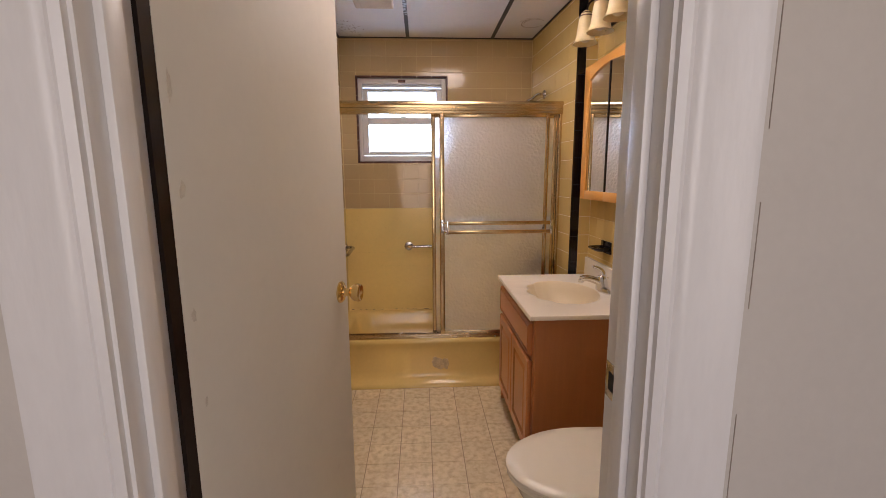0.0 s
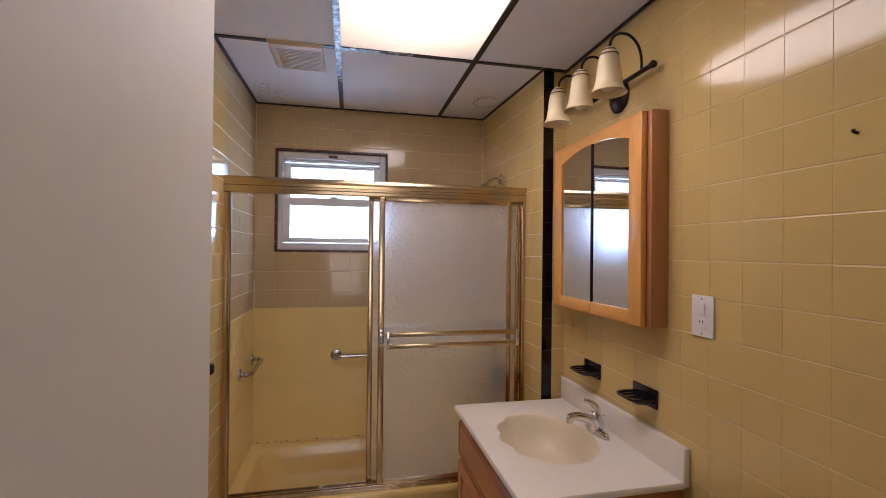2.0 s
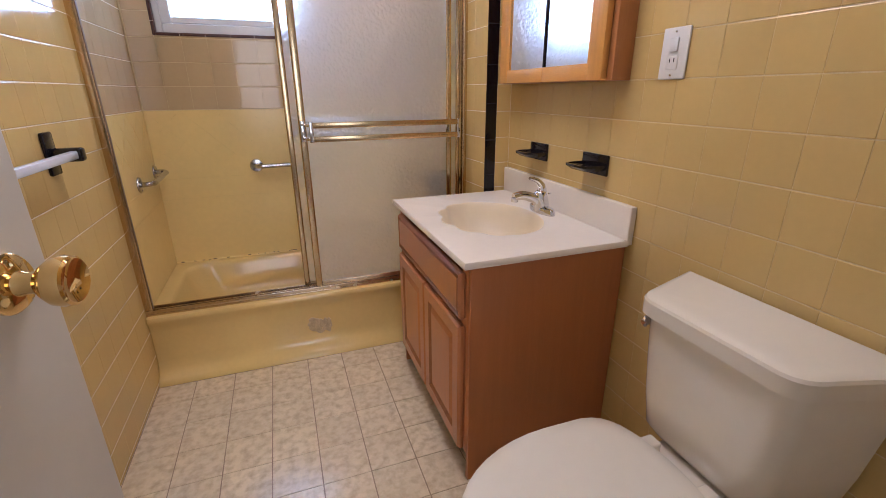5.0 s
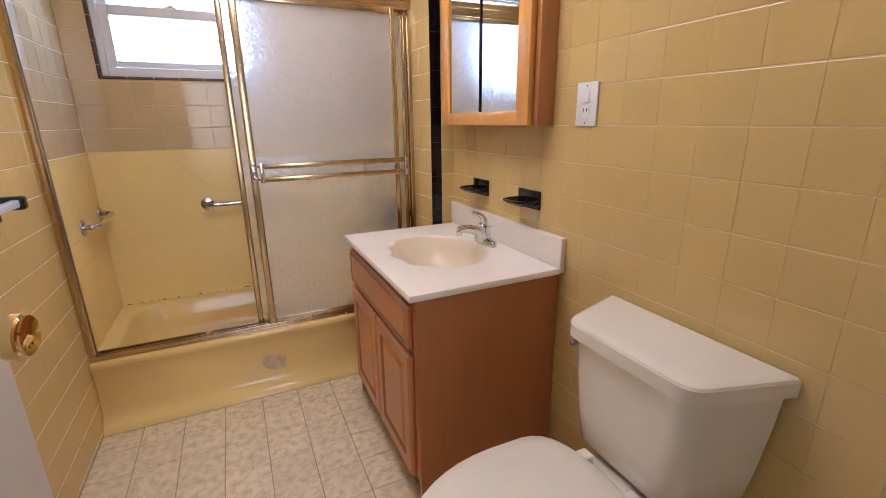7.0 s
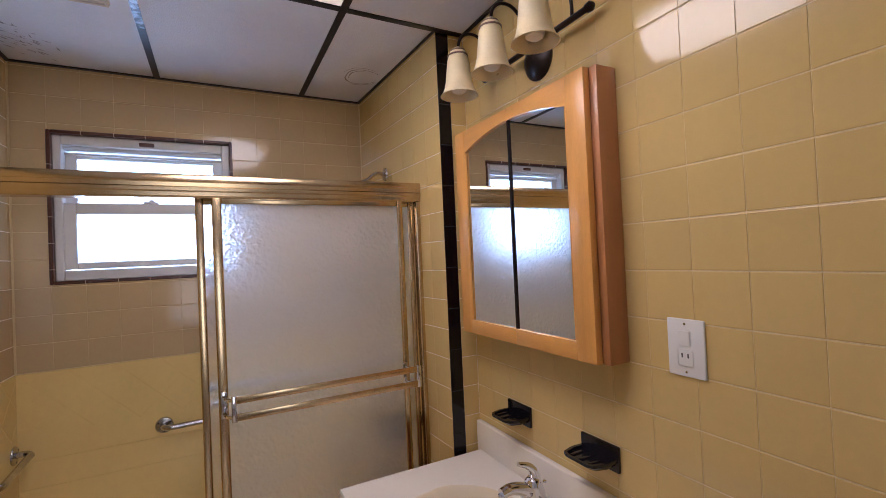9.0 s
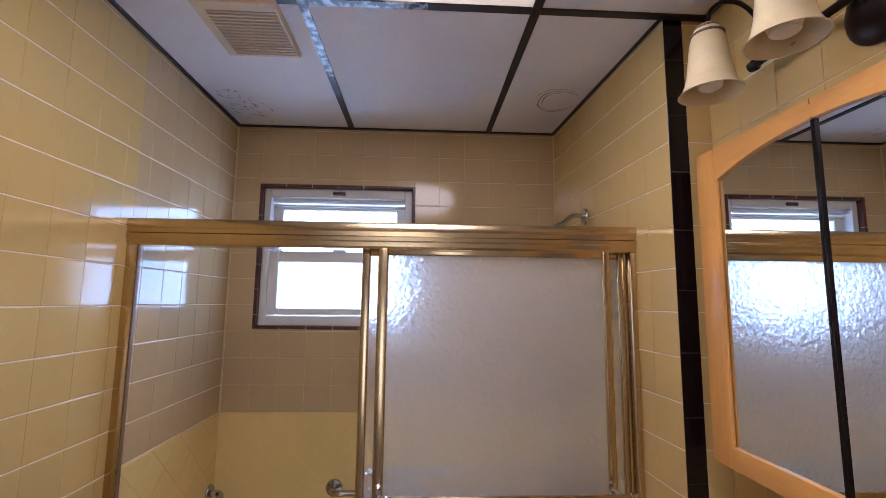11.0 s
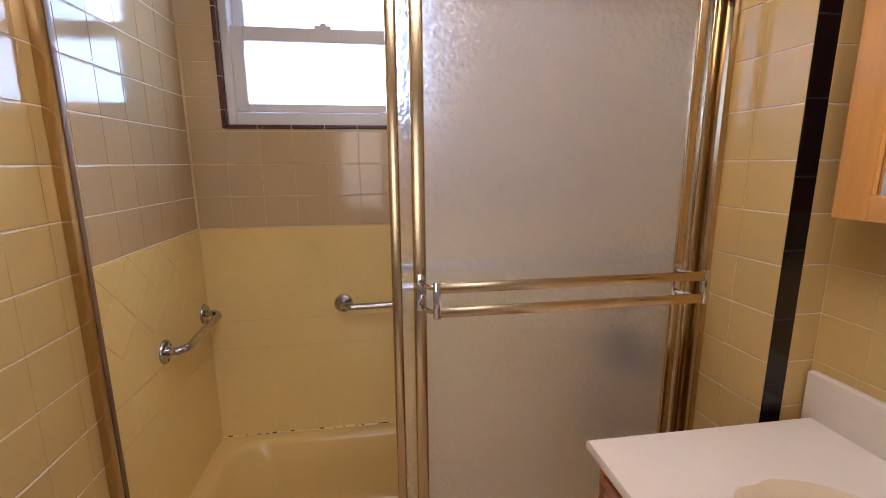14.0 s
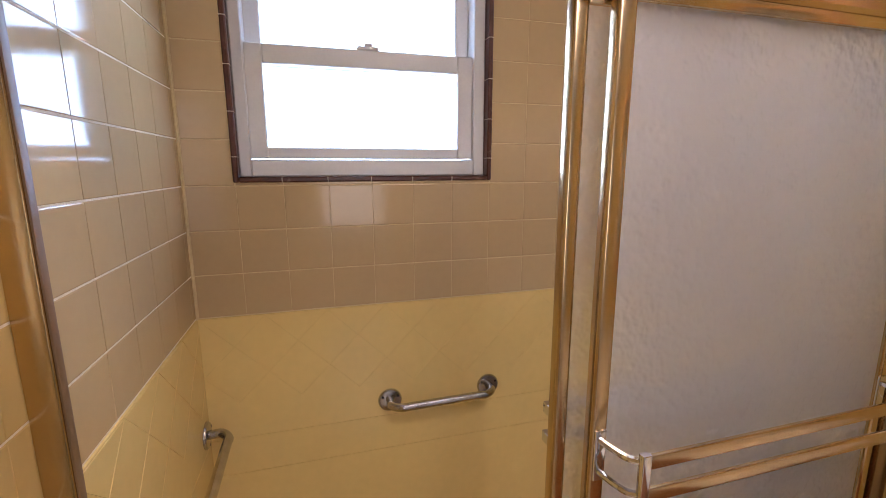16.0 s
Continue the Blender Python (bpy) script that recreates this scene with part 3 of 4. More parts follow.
def tub_mesh():
    bm = bmesh.new()

    def ring(x0, x1, y0, y1, z, r, n=6):
        pts = []
        for cx, cy, a0 in ((x1 - r, y1 - r, 0), (x0 + r, y1 - r, 90), (x0 + r, y0 + r, 180), (x1 - r, y0 + r, 270)):
            for i in range(n):
                a = radians(a0 + 90 * i / (n - 1))
                pts.append((cx + r * math.cos(a), cy + r * math.sin(a), z))
        return pts

    x0, x1, y0, y1 = TX0, TX1, TY0, TY1
    zs = TUB_Z
    loops = [ring(x0, x1, y0 - 0.046, y1, 0.0, 0.004), ring(x0, x1, y0 - 0.044, y1, 0.010, 0.004), ring(x0, x1, y0 - 0.030, y1, 0.024, 0.004), ring(x0, x1, y0 - 0.010, y1, 0.040, 0.004),
             ring(x0, x1, y0 + 0.004, y1, 0.062, 0.004), ring(x0, x1, y0 + 0.010, y1, 0.095, 0.004), ring(x0, x1, y0 + 0.012, y1, 0.235, 0.004), ring(x0, x1, y0 + 0.004, y1, zs - 0.040, 0.005),
             ring(x0, x1, y0 - 0.004, y1, zs - 0.026, 0.006), ring(x0, x1, y0 - 0.006, y1, zs - 0.014, 0.007), ring(x0, x1, y0 - 0.001, y1, zs - 0.004, 0.008),
             ring(x0, x1, y0 + 0.012, y1 - 0.002, zs, 0.012), ring(x0 + 0.055, x1 - 0.085, y0 + 0.075, y1 - 0.034, zs, 0.10),
             ring(x0 + 0.064, x1 - 0.094, y0 + 0.084, y1 - 0.043, zs - 0.006, 0.105), ring(x0 + 0.072, x1 - 0.102, y0 + 0.092, y1 - 0.050, zs - 0.022, 0.11),
             ring(x0 + 0.10, x1 - 0.12, y0 + 0.11, y1 - 0.066, zs - 0.12, 0.12),
             ring(x0 + 0.15, x1 - 0.15, y0 + 0.14, y1 - 0.10, 0.075, 0.13), ring(x0 + 0.19, x1 - 0.18, y0 + 0.17, y1 - 0.13, 0.048, 0.12), ring(x0 + 0.26, x1 - 0.24, y0 + 0.22, y1 - 0.19, 0.042, 0.10)]
    rings(bm, loops, cap0=True, cap1=True)
    return bm


wpart("shell", tub_mesh(), TUB, tub)
worn = bmesh.new()
for cx, cz, rx, rz in ((0.198, 0.146, 0.040, 0.034), (0.244, 0.134, 0.026, 0.038), (0.213, 0.110, 0.020, 0.014), (0.180, 0.176, 0.016, 0.010)):
    edge = [(cx + rx * rnd0.uniform(0.75, 1.15) * math.cos(2 * math.pi * k / 22), cz + rz * rnd0.uniform(0.75, 1.15) * math.sin(2 * math.pi * k / 22)) for k in range(22)]
    rings(worn, [[(x, TY0 + 0.0075 + 0.0004 * (cx > 0.2), z) for x, z in edge], [(x, TY0 + 0.014, z) for x, z in edge]])
bmesh.ops.recalc_face_normals(worn, faces=worn.faces)
wpart("worn_mark", worn, WORN, tub, "rough worn patch on the apron")
wpart("caulk", tube([(TX0 + 0.004, YB - 0.008, TUB_Z + 0.003), (0.2, YB - 0.008, TUB_Z + 0.0025), (TX1 - 0.004, YB - 0.008, TUB_Z + 0.003)], 0.005, 8, smooth=1), SURROUND, tub, "stained caulk line")
specks = bmesh.new()
for k in range(46):
    sx = rnd0.uniform(TX0 + 0.02, TX1 - 0.05)
    w = rnd0.uniform(0.003, 0.016)
    box(specks, sx, sx + w, YB - 0.0125, YB - 0.0115, TUB_Z + 0.001 + rnd0.uniform(0, 0.003), TUB_Z + 0.006 + rnd0.uniform(0, 0.003))
wpart("mildew", specks, MILDEW, tub, "dark mildew specks along the caulk")["kind"] = "stuff"
wpart("drain", lathe([(0.03, 0.0), (0.03, 0.003), (0.02, 0.004)], Matrix.Translation((0.62, 2.87, 0.0435)), 20), CHROME, tub)

# ---- tub surround panels ----
SZ = 1.103


def surround_panel(name, origin, u, n, length, phase, label):
    """A cream panel with two rows of diamonds under its top edge and plain courses below; u runs along it, n points out."""
    bm = bmesh.new()
    o, u, n = Vector(origin), Vector(u), Vector(n)
    t, g, half = 0.004, 0.0013, 0.078
    up = Vector((0, 0, 1))

    def clipped(poly):
        for lim, sign in ((0.001, 1), (length - 0.001, -1)):
            out = []
            for (p0, q0), (p1, q1) in zip(poly, poly[1:] + poly[:1]):
                in0, in1 = sign * (p0 - lim) >= 0, sign * (p1 - lim) >= 0
                if in0:
                    out.append((p0, q0))
                if in0 != in1:
                    k = (lim - p0) / (p1 - p0)
                    out.append((lim, q0 + k * (q1 - q0)))
            poly = out
            if len(poly) < 3:
                return []
        return poly

    def slab(poly, d0, d1):
        poly = clipped(poly)
        if len(poly) < 3:
            return
        a = [bm.verts.new(o + u * p + up * q + n * d0) for p, q in poly]
        b = [bm.verts.new(o + u * p + up * q + n * d1) for p, q in poly]
        bm.faces.new(a), bm.faces.new(b)
        for i in range(len(poly)):
            j = (i + 1) % len(poly)
            bm.faces.new((a[i], a[j], b[j], b[i]))

    face = t + 0.0016
    zb, e = TUB_Z + 0.002, g * 1.41
    slab([(0, zb), (length, zb), (length, SZ), (0, SZ)], 0.0, t)
    d = half - e
    first = phase % (2 * half) - 2 * half
    for k in range(int(length / (2 * half)) + 3):
        c = first + 2 * half * k
        za, zc = SZ - half, SZ - 2 * half
        slab([(c - d, za), (c, za - d), (c + d, za), (c, za + d)], t, face)
        slab([(c + e, SZ - 0.002), (c + half, SZ - half + e), (c + 2 * half - e, SZ - 0.002)], t, face)
        c2 = c + half
        slab([(c2 - d, zc), (c2, zc - d), (c2 + d, zc), (c2, zc + d)], t, face)
        low = zc - half - e
        slab([(c2 - half, zc - e), (c2, low), (c2, 0.768), (c2 - half, 0.768)], t, face)
        slab([(c2, low), (c2 + half, zc - e), (c2 + half, 0.768), (c2, 0.768)], t, face)
    slab([(0, 0.6625), (length, 0.6625), (length, 0.766), (0, 0.766)], t, face)
    slab([(0, zb), (length, zb), (length, 0.6605), (0, 0.6605)], t, face)
    return structure(name, bm, SURROUND, label, smooth=False)


surround_panel("trim_surround_north", (XL + 0.001, YB + 0.001, 0), (1, 0, 0), (0, -1, 0), XA - XL - 0.004, 0.470, "cream tiled tub surround with two rows of diamonds")
surround_panel("trim_surround_west", (XL - 0.001, YR - 0.01, 0), (0, 1, 0), (1, 0, 0), YB - YR + 0.005, 0.180, "cream tiled tub surround with two rows of diamonds")

structure("trim_corner_west", tube([(XL + 0.001, YB - 0.001, TUB_Z), (XL + 0.001, YB - 0.001, ZC - 0.006)], 0.0035, 6, smooth=1), GROUT, "pale caulk line in the corner")
structure("trim_corner_east", tube([(XA - 0.001, YB - 0.001, TUB_Z), (XA - 0.001, YB - 0.001, ZC - 0.006)], 0.0035, 6, smooth=1), GROUT, "pale caulk line in the corner")

# ---- shower door ----
shower = thing("shower_door", (0.23, YR, TUB_Z), "sliding shower doors with brass frame and obscure glass", "shower door")


def header(x0, x1):
    """Ribbed header rail: a stepped section drawn along x."""
    sec = [(-0.030, 1.714), (-0.030, 1.726), (-0.034, 1.730), (-0.034, 1.740), (-0.030, 1.744), (-0.031, 1.756), (-0.036, 1.761), (-0.036, 1.774), (-0.030, 1.782),
           (0.030, 1.782), (0.034, 1.769), (0.030, 1.714), (0.024, 1.708), (-0.024, 1.708)]
    bm = bmesh.new()
    rings(bm, [[(x, YR + d, z) for d, z in sec] for x in (x0, x1)])
    return bm


wpart("header", header(XL + 0.001, 0.962), BRASS, shower, "ribbed polished brass header")
wpart("jamb", boxes((XL + 0.0005, XL + 0.030, YR - 0.027, YR - 0.010, TUB_Z + 0.026, 1.708), bevel=0.0015), BRASS, shower)
# Added over the jamb's reveal, whose dark reflection is put into its colour.
wpart("reveal_strip", boxes((XL + 0.030, XL + 0.0325, YR - 0.024, YR - 0.011, TUB_Z + 0.03, 1.704), bevel=0.0008), REVEAL_DARK, shower, "brown strip added for the dark reflection in the jamb reveal")
wpart("jamb", boxes((0.944, 0.9605, YR - 0.027, YR + 0.027, TUB_Z + 0.026, 1.708), bevel=0.0015), BRASS, shower)
wpart("bottom_track", boxes((XL + 0.001, 0.955, YR - 0.028, YR + 0.028, TUB_Z + 0.0005, TUB_Z + 0.010), (XL + 0.001, 0.955, YR - 0.028, YR - 0.022, TUB_Z + 0.010, TUB_Z + 0.026),
                            (XL + 0.001, 0.955, YR - 0.003, YR + 0.003, TUB_Z + 0.010, TUB_Z + 0.022), (XL + 0.001, 0.955, YR + 0.022, YR + 0.028, TUB_Z + 0.010, TUB_Z + 0.026), bevel=0.002), BRASS_WORN, shower, "scratched brass track")


def sliding_panel(x0, x1, y, zb, zt, ws):
    leaf = wpart("door_panel", boxes((x0, x0 + ws, y - 0.011, y + 0.011, zb, zt), bevel=0.005, segs=3), BRASS, shower, "sliding panel with rounded brass stiles")
    sub("stile", boxes((x1 - ws * 0.8, x1, y - 0.011, y + 0.011, zb, zt), bevel=0.005, segs=3), BRASS, leaf)
    sub("top_rail", boxes((x0 + ws, x1 - ws * 0.8, y - 0.009, y + 0.009, zt - 0.022, zt), bevel=0.003), BRASS, leaf)
    sub("bottom_rail", boxes((x0 + ws, x1 - ws * 0.8, y - 0.009, y + 0.009, zb, zb + 0.022), bevel=0.003), BRASS_WORN, leaf)
    pane = sub("pane", boxes((x0 + ws - 0.004, x1 - ws * 0.8 + 0.004, y - 0.0025, y + 0.0025, zb + 0.018, zt - 0.018)), FROST, leaf, "hammered obscure glass", smooth=False)
    pane.visible_shadow = False
    leaf.matrix_parent_inverse = Matrix.Translation(-Vector(shower.location))
    return leaf


inner = sliding_panel(0.168, 0.939, YR + 0.014, TUB_Z + 0.022, 1.712, 0.024)
outer = sliding_panel(0.2165, 0.886, YR - 0.014, TUB_Z + 0.026, 1.712, 0.029)
RAIL_Y = YR - 0.091


def rail_bracket(x, s):
    """Forked bracket: a foot on the stile, two bowed arms and an upright holding both rails."""
    bm = boxes((x - 0.010, x + 0.010, YR - 0.028, YR - 0.0235, 0.990, 1.076), bevel=0.0015)
    for z in (1.060, 1.006):
        tube([(x, YR - 0.027, z), (x + s * 0.004, YR - 0.050, z), (x + s * 0.012, RAIL_Y + 0.016, z), (x + s * 0.026, RAIL_Y + 0.004, z)], 0.0055, 8, bm)
    box(bm, min(x + s * 0.020, x + s * 0.036), max(x + s * 0.020, x + s * 0.036), RAIL_Y - 0.0055, RAIL_Y + 0.0055, 0.992, 1.074, bevel=0.002)
    return bm


for z in (1.060, 1.006):
    wpart("towel_rail", boxes((0.258, 0.892, RAIL_Y - 0.004, RAIL_Y + 0.004, z - 0.0115, z + 0.0115), bevel=0.003), BRASS, shower, "flat brass towel rail")
wpart("bracket", rail_bracket(0.232, 1), CHROME, shower, "forked chrome rail bracket")
wpart("bracket", rail_bracket(0.868, 1), CHROME, shower, "forked chrome rail bracket")
for z in (1.072, 1.018):
    wpart("towel_rail", boxes((0.190, 0.918, YR + 0.060, YR + 0.068, z - 0.009, z + 0.009), bevel=0.003), CHROME, shower, "flat metal towel rail on the tub side")
for x in (0.184, 0.912):
    wpart("bracket", boxes((x, x + 0.012, YR + 0.024, YR + 0.068, 1.062, 1.082), (x, x + 0.012, YR + 0.024, YR + 0.068, 1.008, 1.028), bevel=0.002), CHROME, shower)

# ---- grab bars ----
def grab_bar(a, b, n, label):
    a, b, n = Vector(a), Vector(b), Vector(n)
    t = thing("grab_bar", a, label, "grab bar", "grab bars in the shower")
    d = (b - a).normalized()
    out = 0.055
    wpart("bar", tube([a + n * 0.004, a + n * 0.035, a + n * out + d * 0.025, a + n * out + d * 0.06, b + n * out - d * 0.06, b + n * out - d * 0.025, b + n * 0.035, b + n * 0.004], 0.0115, 14), STEEL, t)
    rot = n.to_track_quat("Z", "Y").to_matrix().to_4x4()
    for p in (a, b):
        fl = wpart("flange", lathe([(0.034, 0.0), (0.034, 0.003), (0.031, 0.007), (0.018, 0.009)], Matrix.Translation(p) @ rot, 24), STEEL, t)
        for k in range(3):
            an = 2 * math.pi * k / 3 + 0.5
            m = Matrix.Translation(p) @ rot @ Matrix.Translation((0.025 * math.cos(an), 0.025 * math.sin(an), 0.006))
            s = part("screw", lathe([(0.004, 0.0), (0.0035, 0.0025)], m, 8), SLOT)
            s.parent = fl
    return t


grab_bar((0.004, YB - 0.006, 0.815), (0.306, YB - 0.006, 0.818), (0, -1, 0), "short tarnished chrome grab bar on the tub wall")
grab_bar((XL + 0.006, 2.858, 0.805), (XL + 0.006, 3.150, 0.815), (1, 0, 0), "chrome grab bar beside the tub wall corner")

# ---- shower head and valve ----
head = thing("wall_shower", (0.93, 2.85, 1.872), "small chrome shower arm with a worn head", "shower head")
wpart("escutcheon", lathe([(0.03, 0), (0.028, 0.006), (0.012, 0.009)], Matrix.Translation((0.929, 2.85, 1.872)) @ Euler((0, radians(-90), 0)).to_matrix().to_4x4(), 20), STEEL, head)
wpart("arm", tube([(0.925, 2.85, 1.872), (0.895, 2.85, 1.876), (0.868, 2.85, 1.864), (0.846, 2.85, 1.842)], 0.0085, 12), STEEL, head)
wpart("nozzle", lathe([(0.011, 0.0), (0.013, 0.012), (0.022, 0.028), (0.024, 0.036), (0.02, 0.038)], Matrix.Translation((0.850, 2.85, 1.846)) @ Euler((0, radians(-135), 0)).to_matrix().to_4x4(), 18), STEEL, head)
valve = thing("shower_valve", (0.93, 2.84, 0.72), "dull chrome tub valve with round handle and spout", "tap")
mv = Matrix.Translation((0.931, 2.84, 0.72)) @ Euler((0, radians(-90), 0)).to_matrix().to_4x4()
wpart("plate", lathe([(0.085, 0), (0.083, 0.006), (0.05, 0.012)], mv, 28), BRONZE, valve)
wpart("handle", lathe([(0.02, 0.012), (0.022, 0.04), (0.034, 0.05), (0.034, 0.075), (0.02, 0.085)], mv, 18), BRONZE, valve)
wpart("spout", tube([(0.93, 2.84, 0.50), (0.87, 2.84, 0.50), (0.815, 2.84, 0.485), (0.80, 2.84, 0.46)], 0.022, 14), STEEL, valve)

# ---- towel bar on the west wall ----
tb = thing("towel_bar", (XL, 2.145, 1.02), "black ceramic towel bar holders with a pale acrylic bar", "towel bar")


def holder(y):
    bm = boxes((XL + 0.0005, XL + 0.012, y - 0.030, y + 0.030, 0.968, 1.086), bevel=0.005, segs=2)
    box(bm, XL + 0.010, XL + 0.084, y - 0.016, y + 0.016, 1.004, 1.042, bevel=0.008, segs=3)
    return bm


wpart("holder", holder(2.145), BLACK_CERAMIC, tb)
wpart("holder", holder(1.56), BLACK_CERAMIC, tb)
wpart("bar", boxes((XL + 0.054, XL + 0.074, 1.574, 2.150, 1.012, 1.034), bevel=0.004), TOWEL_BAR, tb, "pale blue-white square bar")

# ---- vanity ----
VX, VY0, VY1, VZ = 0.545, 1.573, 2.345, 0.768
CX = VX + 0.030
vanity = thing("vanity_cabinet", (0.83, 1.96, 0), "brown oak vanity cabinet with raised-panel doors", "cabinet")
CY0, CY1, CZ = VY0 + 0.028, VY1 - 0.006, VZ - 0.018
for ya, yb in ((CY0, CY0 + 0.016), (CY1 - 0.016, CY1)):
    wpart("side_panel", boxes((CX, XR - 0.002, ya, yb, 0.0, CZ), bevel=0.0015, segs=1), OAK_SIDE, vanity)
for ya, yb in ((CY0 + 0.016, CY0 + 0.055), (1.955, 1.985), (CY1 - 0.055, CY1 - 0.016)):
    wpart("stile", boxes((CX, CX + 0.018, ya, yb, 0.095, CZ), bevel=0.0015, segs=1), OAK, vanity)
for ya, yb in ((CY0 + 0.055, 1.955), (1.985, CY1 - 0.055)):
    for za, zb in ((CZ - 0.035, CZ), (0.54, 0.575), (0.095, 0.13)):
        wpart("rail", boxes((CX + 0.0005, CX + 0.018, ya, yb, za, zb), bevel=0.0015, segs=1), OAK, vanity)
wpart("bottom_board", boxes((CX + 0.018, XR - 0.003, CY0 + 0.016, CY1 - 0.016, 0.10, 0.115)), OAK_SIDE, vanity)
wpart("plinth", boxes((CX + 0.065, CX + 0.08, CY0 + 0.016, CY1 - 0.016, 0.0, 0.095)), KICK, vanity, "dark recessed toe board")


def raised(x, y0, y1, z0, z1, border, field):
    """Front with an outer frame, a groove and a raised field; faces -x."""
    bm = bmesh.new()
    steps = [(0.003, 0.0), (0, -0.004), (0, -0.013), (0.006, -0.021), (border - 0.005, -0.021), (border, -0.012), (border + 0.005, -0.010), (border + 0.005 + field, -0.020), (border + 0.009 + field, -0.020)]
    rings(bm, [[(x + d, y0 + i, z0 + i), (x + d, y1 - i, z0 + i), (x + d, y1 - i, z1 - i), (x + d, y0 + i, z1 - i)] for i, d in steps])
    bm.faces.ensure_lookup_table()
    # Groove faces take the shadow-coloured oak.
    for f in list(bm.faces)[16:24]:
        f.material_index = 1
    return bm


wpart("drawer_front", raised(CX, CY0 + 0.034, CY1 - 0.034, 0.572, 0.715, 0.012, 0.004), OAK, vanity, "plain false drawer front", smooth=False)
wpart("door", raised(CX, CY0 + 0.034, 1.964, 0.105, 0.548, 0.052, 0.020), OAK, vanity, "raised-panel oak door", smooth=False)
wpart("door", raised(CX, 1.974, CY1 - 0.034, 0.105, 0.548, 0.052, 0.020), OAK, vanity, "raised-panel oak door", smooth=False)


for ob in list(vanity.children):
    if ob.name.startswith(("drawer_front", "door")):
        ob.data.materials.append(OAK_GROOVE_SHADE)


def vanity_top():
    """Slab with a scalloped shell basin sunk into it."""
    bm = bmesh.new()
    cx, cy, rx, ry, n = 0.808, 1.968, 0.168, 0.216, 144

    def outer(a):
        c, s = math.cos(a), math.sin(a)
        hx = (XR - 0.022 - cx) if c > 0 else (cx - VX)
        hy = (VY1 - cy) if s > 0 else (cy - VY0)
        k = min(hx / max(abs(c), 1e-6), hy / max(abs(s), 1e-6))
        return cx + k * c, cy + k * s

    angs = sorted([2 * math.pi * i / n for i in range(n)] + [math.atan2(sy, sx) % (2 * math.pi) for sx, sy in
                  ((XR - 0.022 - cx, VY1 - cy), (VX - cx, VY1 - cy), (VX - cx, VY0 - cy), (XR - 0.022 - cx, VY0 - cy))])

    def oval(a, k, z, wave, dx=0.0):
        back = max(0.0, -math.cos(a)) ** 0.5
        w = 1 + wave * back * (abs(math.sin(5.5 * a)) - 0.6)
        return (cx + dx + rx * k * w * math.cos(a), cy + ry * k * w * math.sin(a), z)

    loops = [[(*outer(a), VZ - 0.018) for a in angs], [(*outer(a), VZ - 0.004) for a in angs],
             [(cx + (outer(a)[0] - cx) * 0.992, cy + (outer(a)[1] - cy) * 0.992, VZ) for a in angs],
             [oval(a, 1.10, VZ, 0.08) for a in angs], [oval(a, 1.03, VZ - 0.002, 0.10) for a in angs]]
    rings(bm, loops, cap0=False, cap1=False)
    bowl = bmesh.new()
    rings(bowl, [[oval(a, 1.03, VZ - 0.002, 0.10) for a in angs], [oval(a, 0.985, VZ - 0.010, 0.10) for a in angs], [oval(a, 0.93, VZ - 0.042, 0.07) for a in angs], [oval(a, 0.78, VZ - 0.088, 0.03, 0.01) for a in angs],
                 [oval(a, 0.54, VZ - 0.118, 0.0, 0.02) for a in angs], [oval(a, 0.30, VZ - 0.130, 0.0, 0.03) for a in angs], [oval(a, 0.12, VZ - 0.133, 0.0, 0.035) for a in angs]], cap0=False, cap1=True)
    return bm, bowl


top_thing = thing("washbasin", (0.82, 1.96, VZ), "cream cultured marble vanity top with shell basin", "sink")
slab_bm, bowl_bm = vanity_top()
wpart("slab", slab_bm, MARBLE, top_thing)
wpart("basin", bowl_bm, BOWL, top_thing, "scalloped tan basin")
wpart("backsplash", boxes((XR - 0.022, XR - 0.0005, VY0 + 0.004, VY1 + 0.022, VZ - 0.018, 0.868), bevel=0.004, segs=3), MARBLE, top_thing)
wpart("drain", lathe([(0.022, 0), (0.022, 0.003), (0.012, 0.006), (0.004, 0.007)], Matrix.Translation((0.85, 1.955, VZ - 0.134)), 20), CHROME, top_thing)

faucet = thing("faucet", (1.005, 1.955, VZ), "chrome single-lever basin faucet", "faucet")
FXc, FYc = 1.012, 1.955
base = bmesh.new()
rings(base, [[(FXc + 0.026 * k * math.cos(a), FYc + 0.076 * k * math.sin(a) * (1 if abs(math.sin(a)) < 0.9 else 1), VZ + z) for a in (2 * math.pi * i / 32 for i in range(32))] for k, z in ((1, 0), (1, 0.012), (0.92, 0.020), (0.7, 0.024))])
wpart("base_plate", base, CHROME, faucet)
lean = Matrix.Translation((FXc, FYc, VZ)) @ Euler((0, radians(-10), 0)).to_matrix().to_4x4()
wpart("body", lathe([(0.029, 0.012), (0.028, 0.036), (0.026, 0.058), (0.023, 0.074), (0.014, 0.083), (0.004, 0.085)], lean, 26), CHROME, faucet)
wpart("spout", tube([(FXc - 0.005, FYc, VZ + 0.036), (FXc - 0.045, FYc, VZ + 0.056), (FXc - 0.088, FYc, VZ + 0.068), (FXc - 0.120, FYc, VZ + 0.064)], lambda u: 0.020 - 0.006 * u, 16), CHROME, faucet)
wpart("aerator", lathe([(0.0125, 0), (0.0125, 0.014)], Matrix.Translation((FXc - 0.116, FYc, VZ + 0.047)), 16), CHROME, faucet)
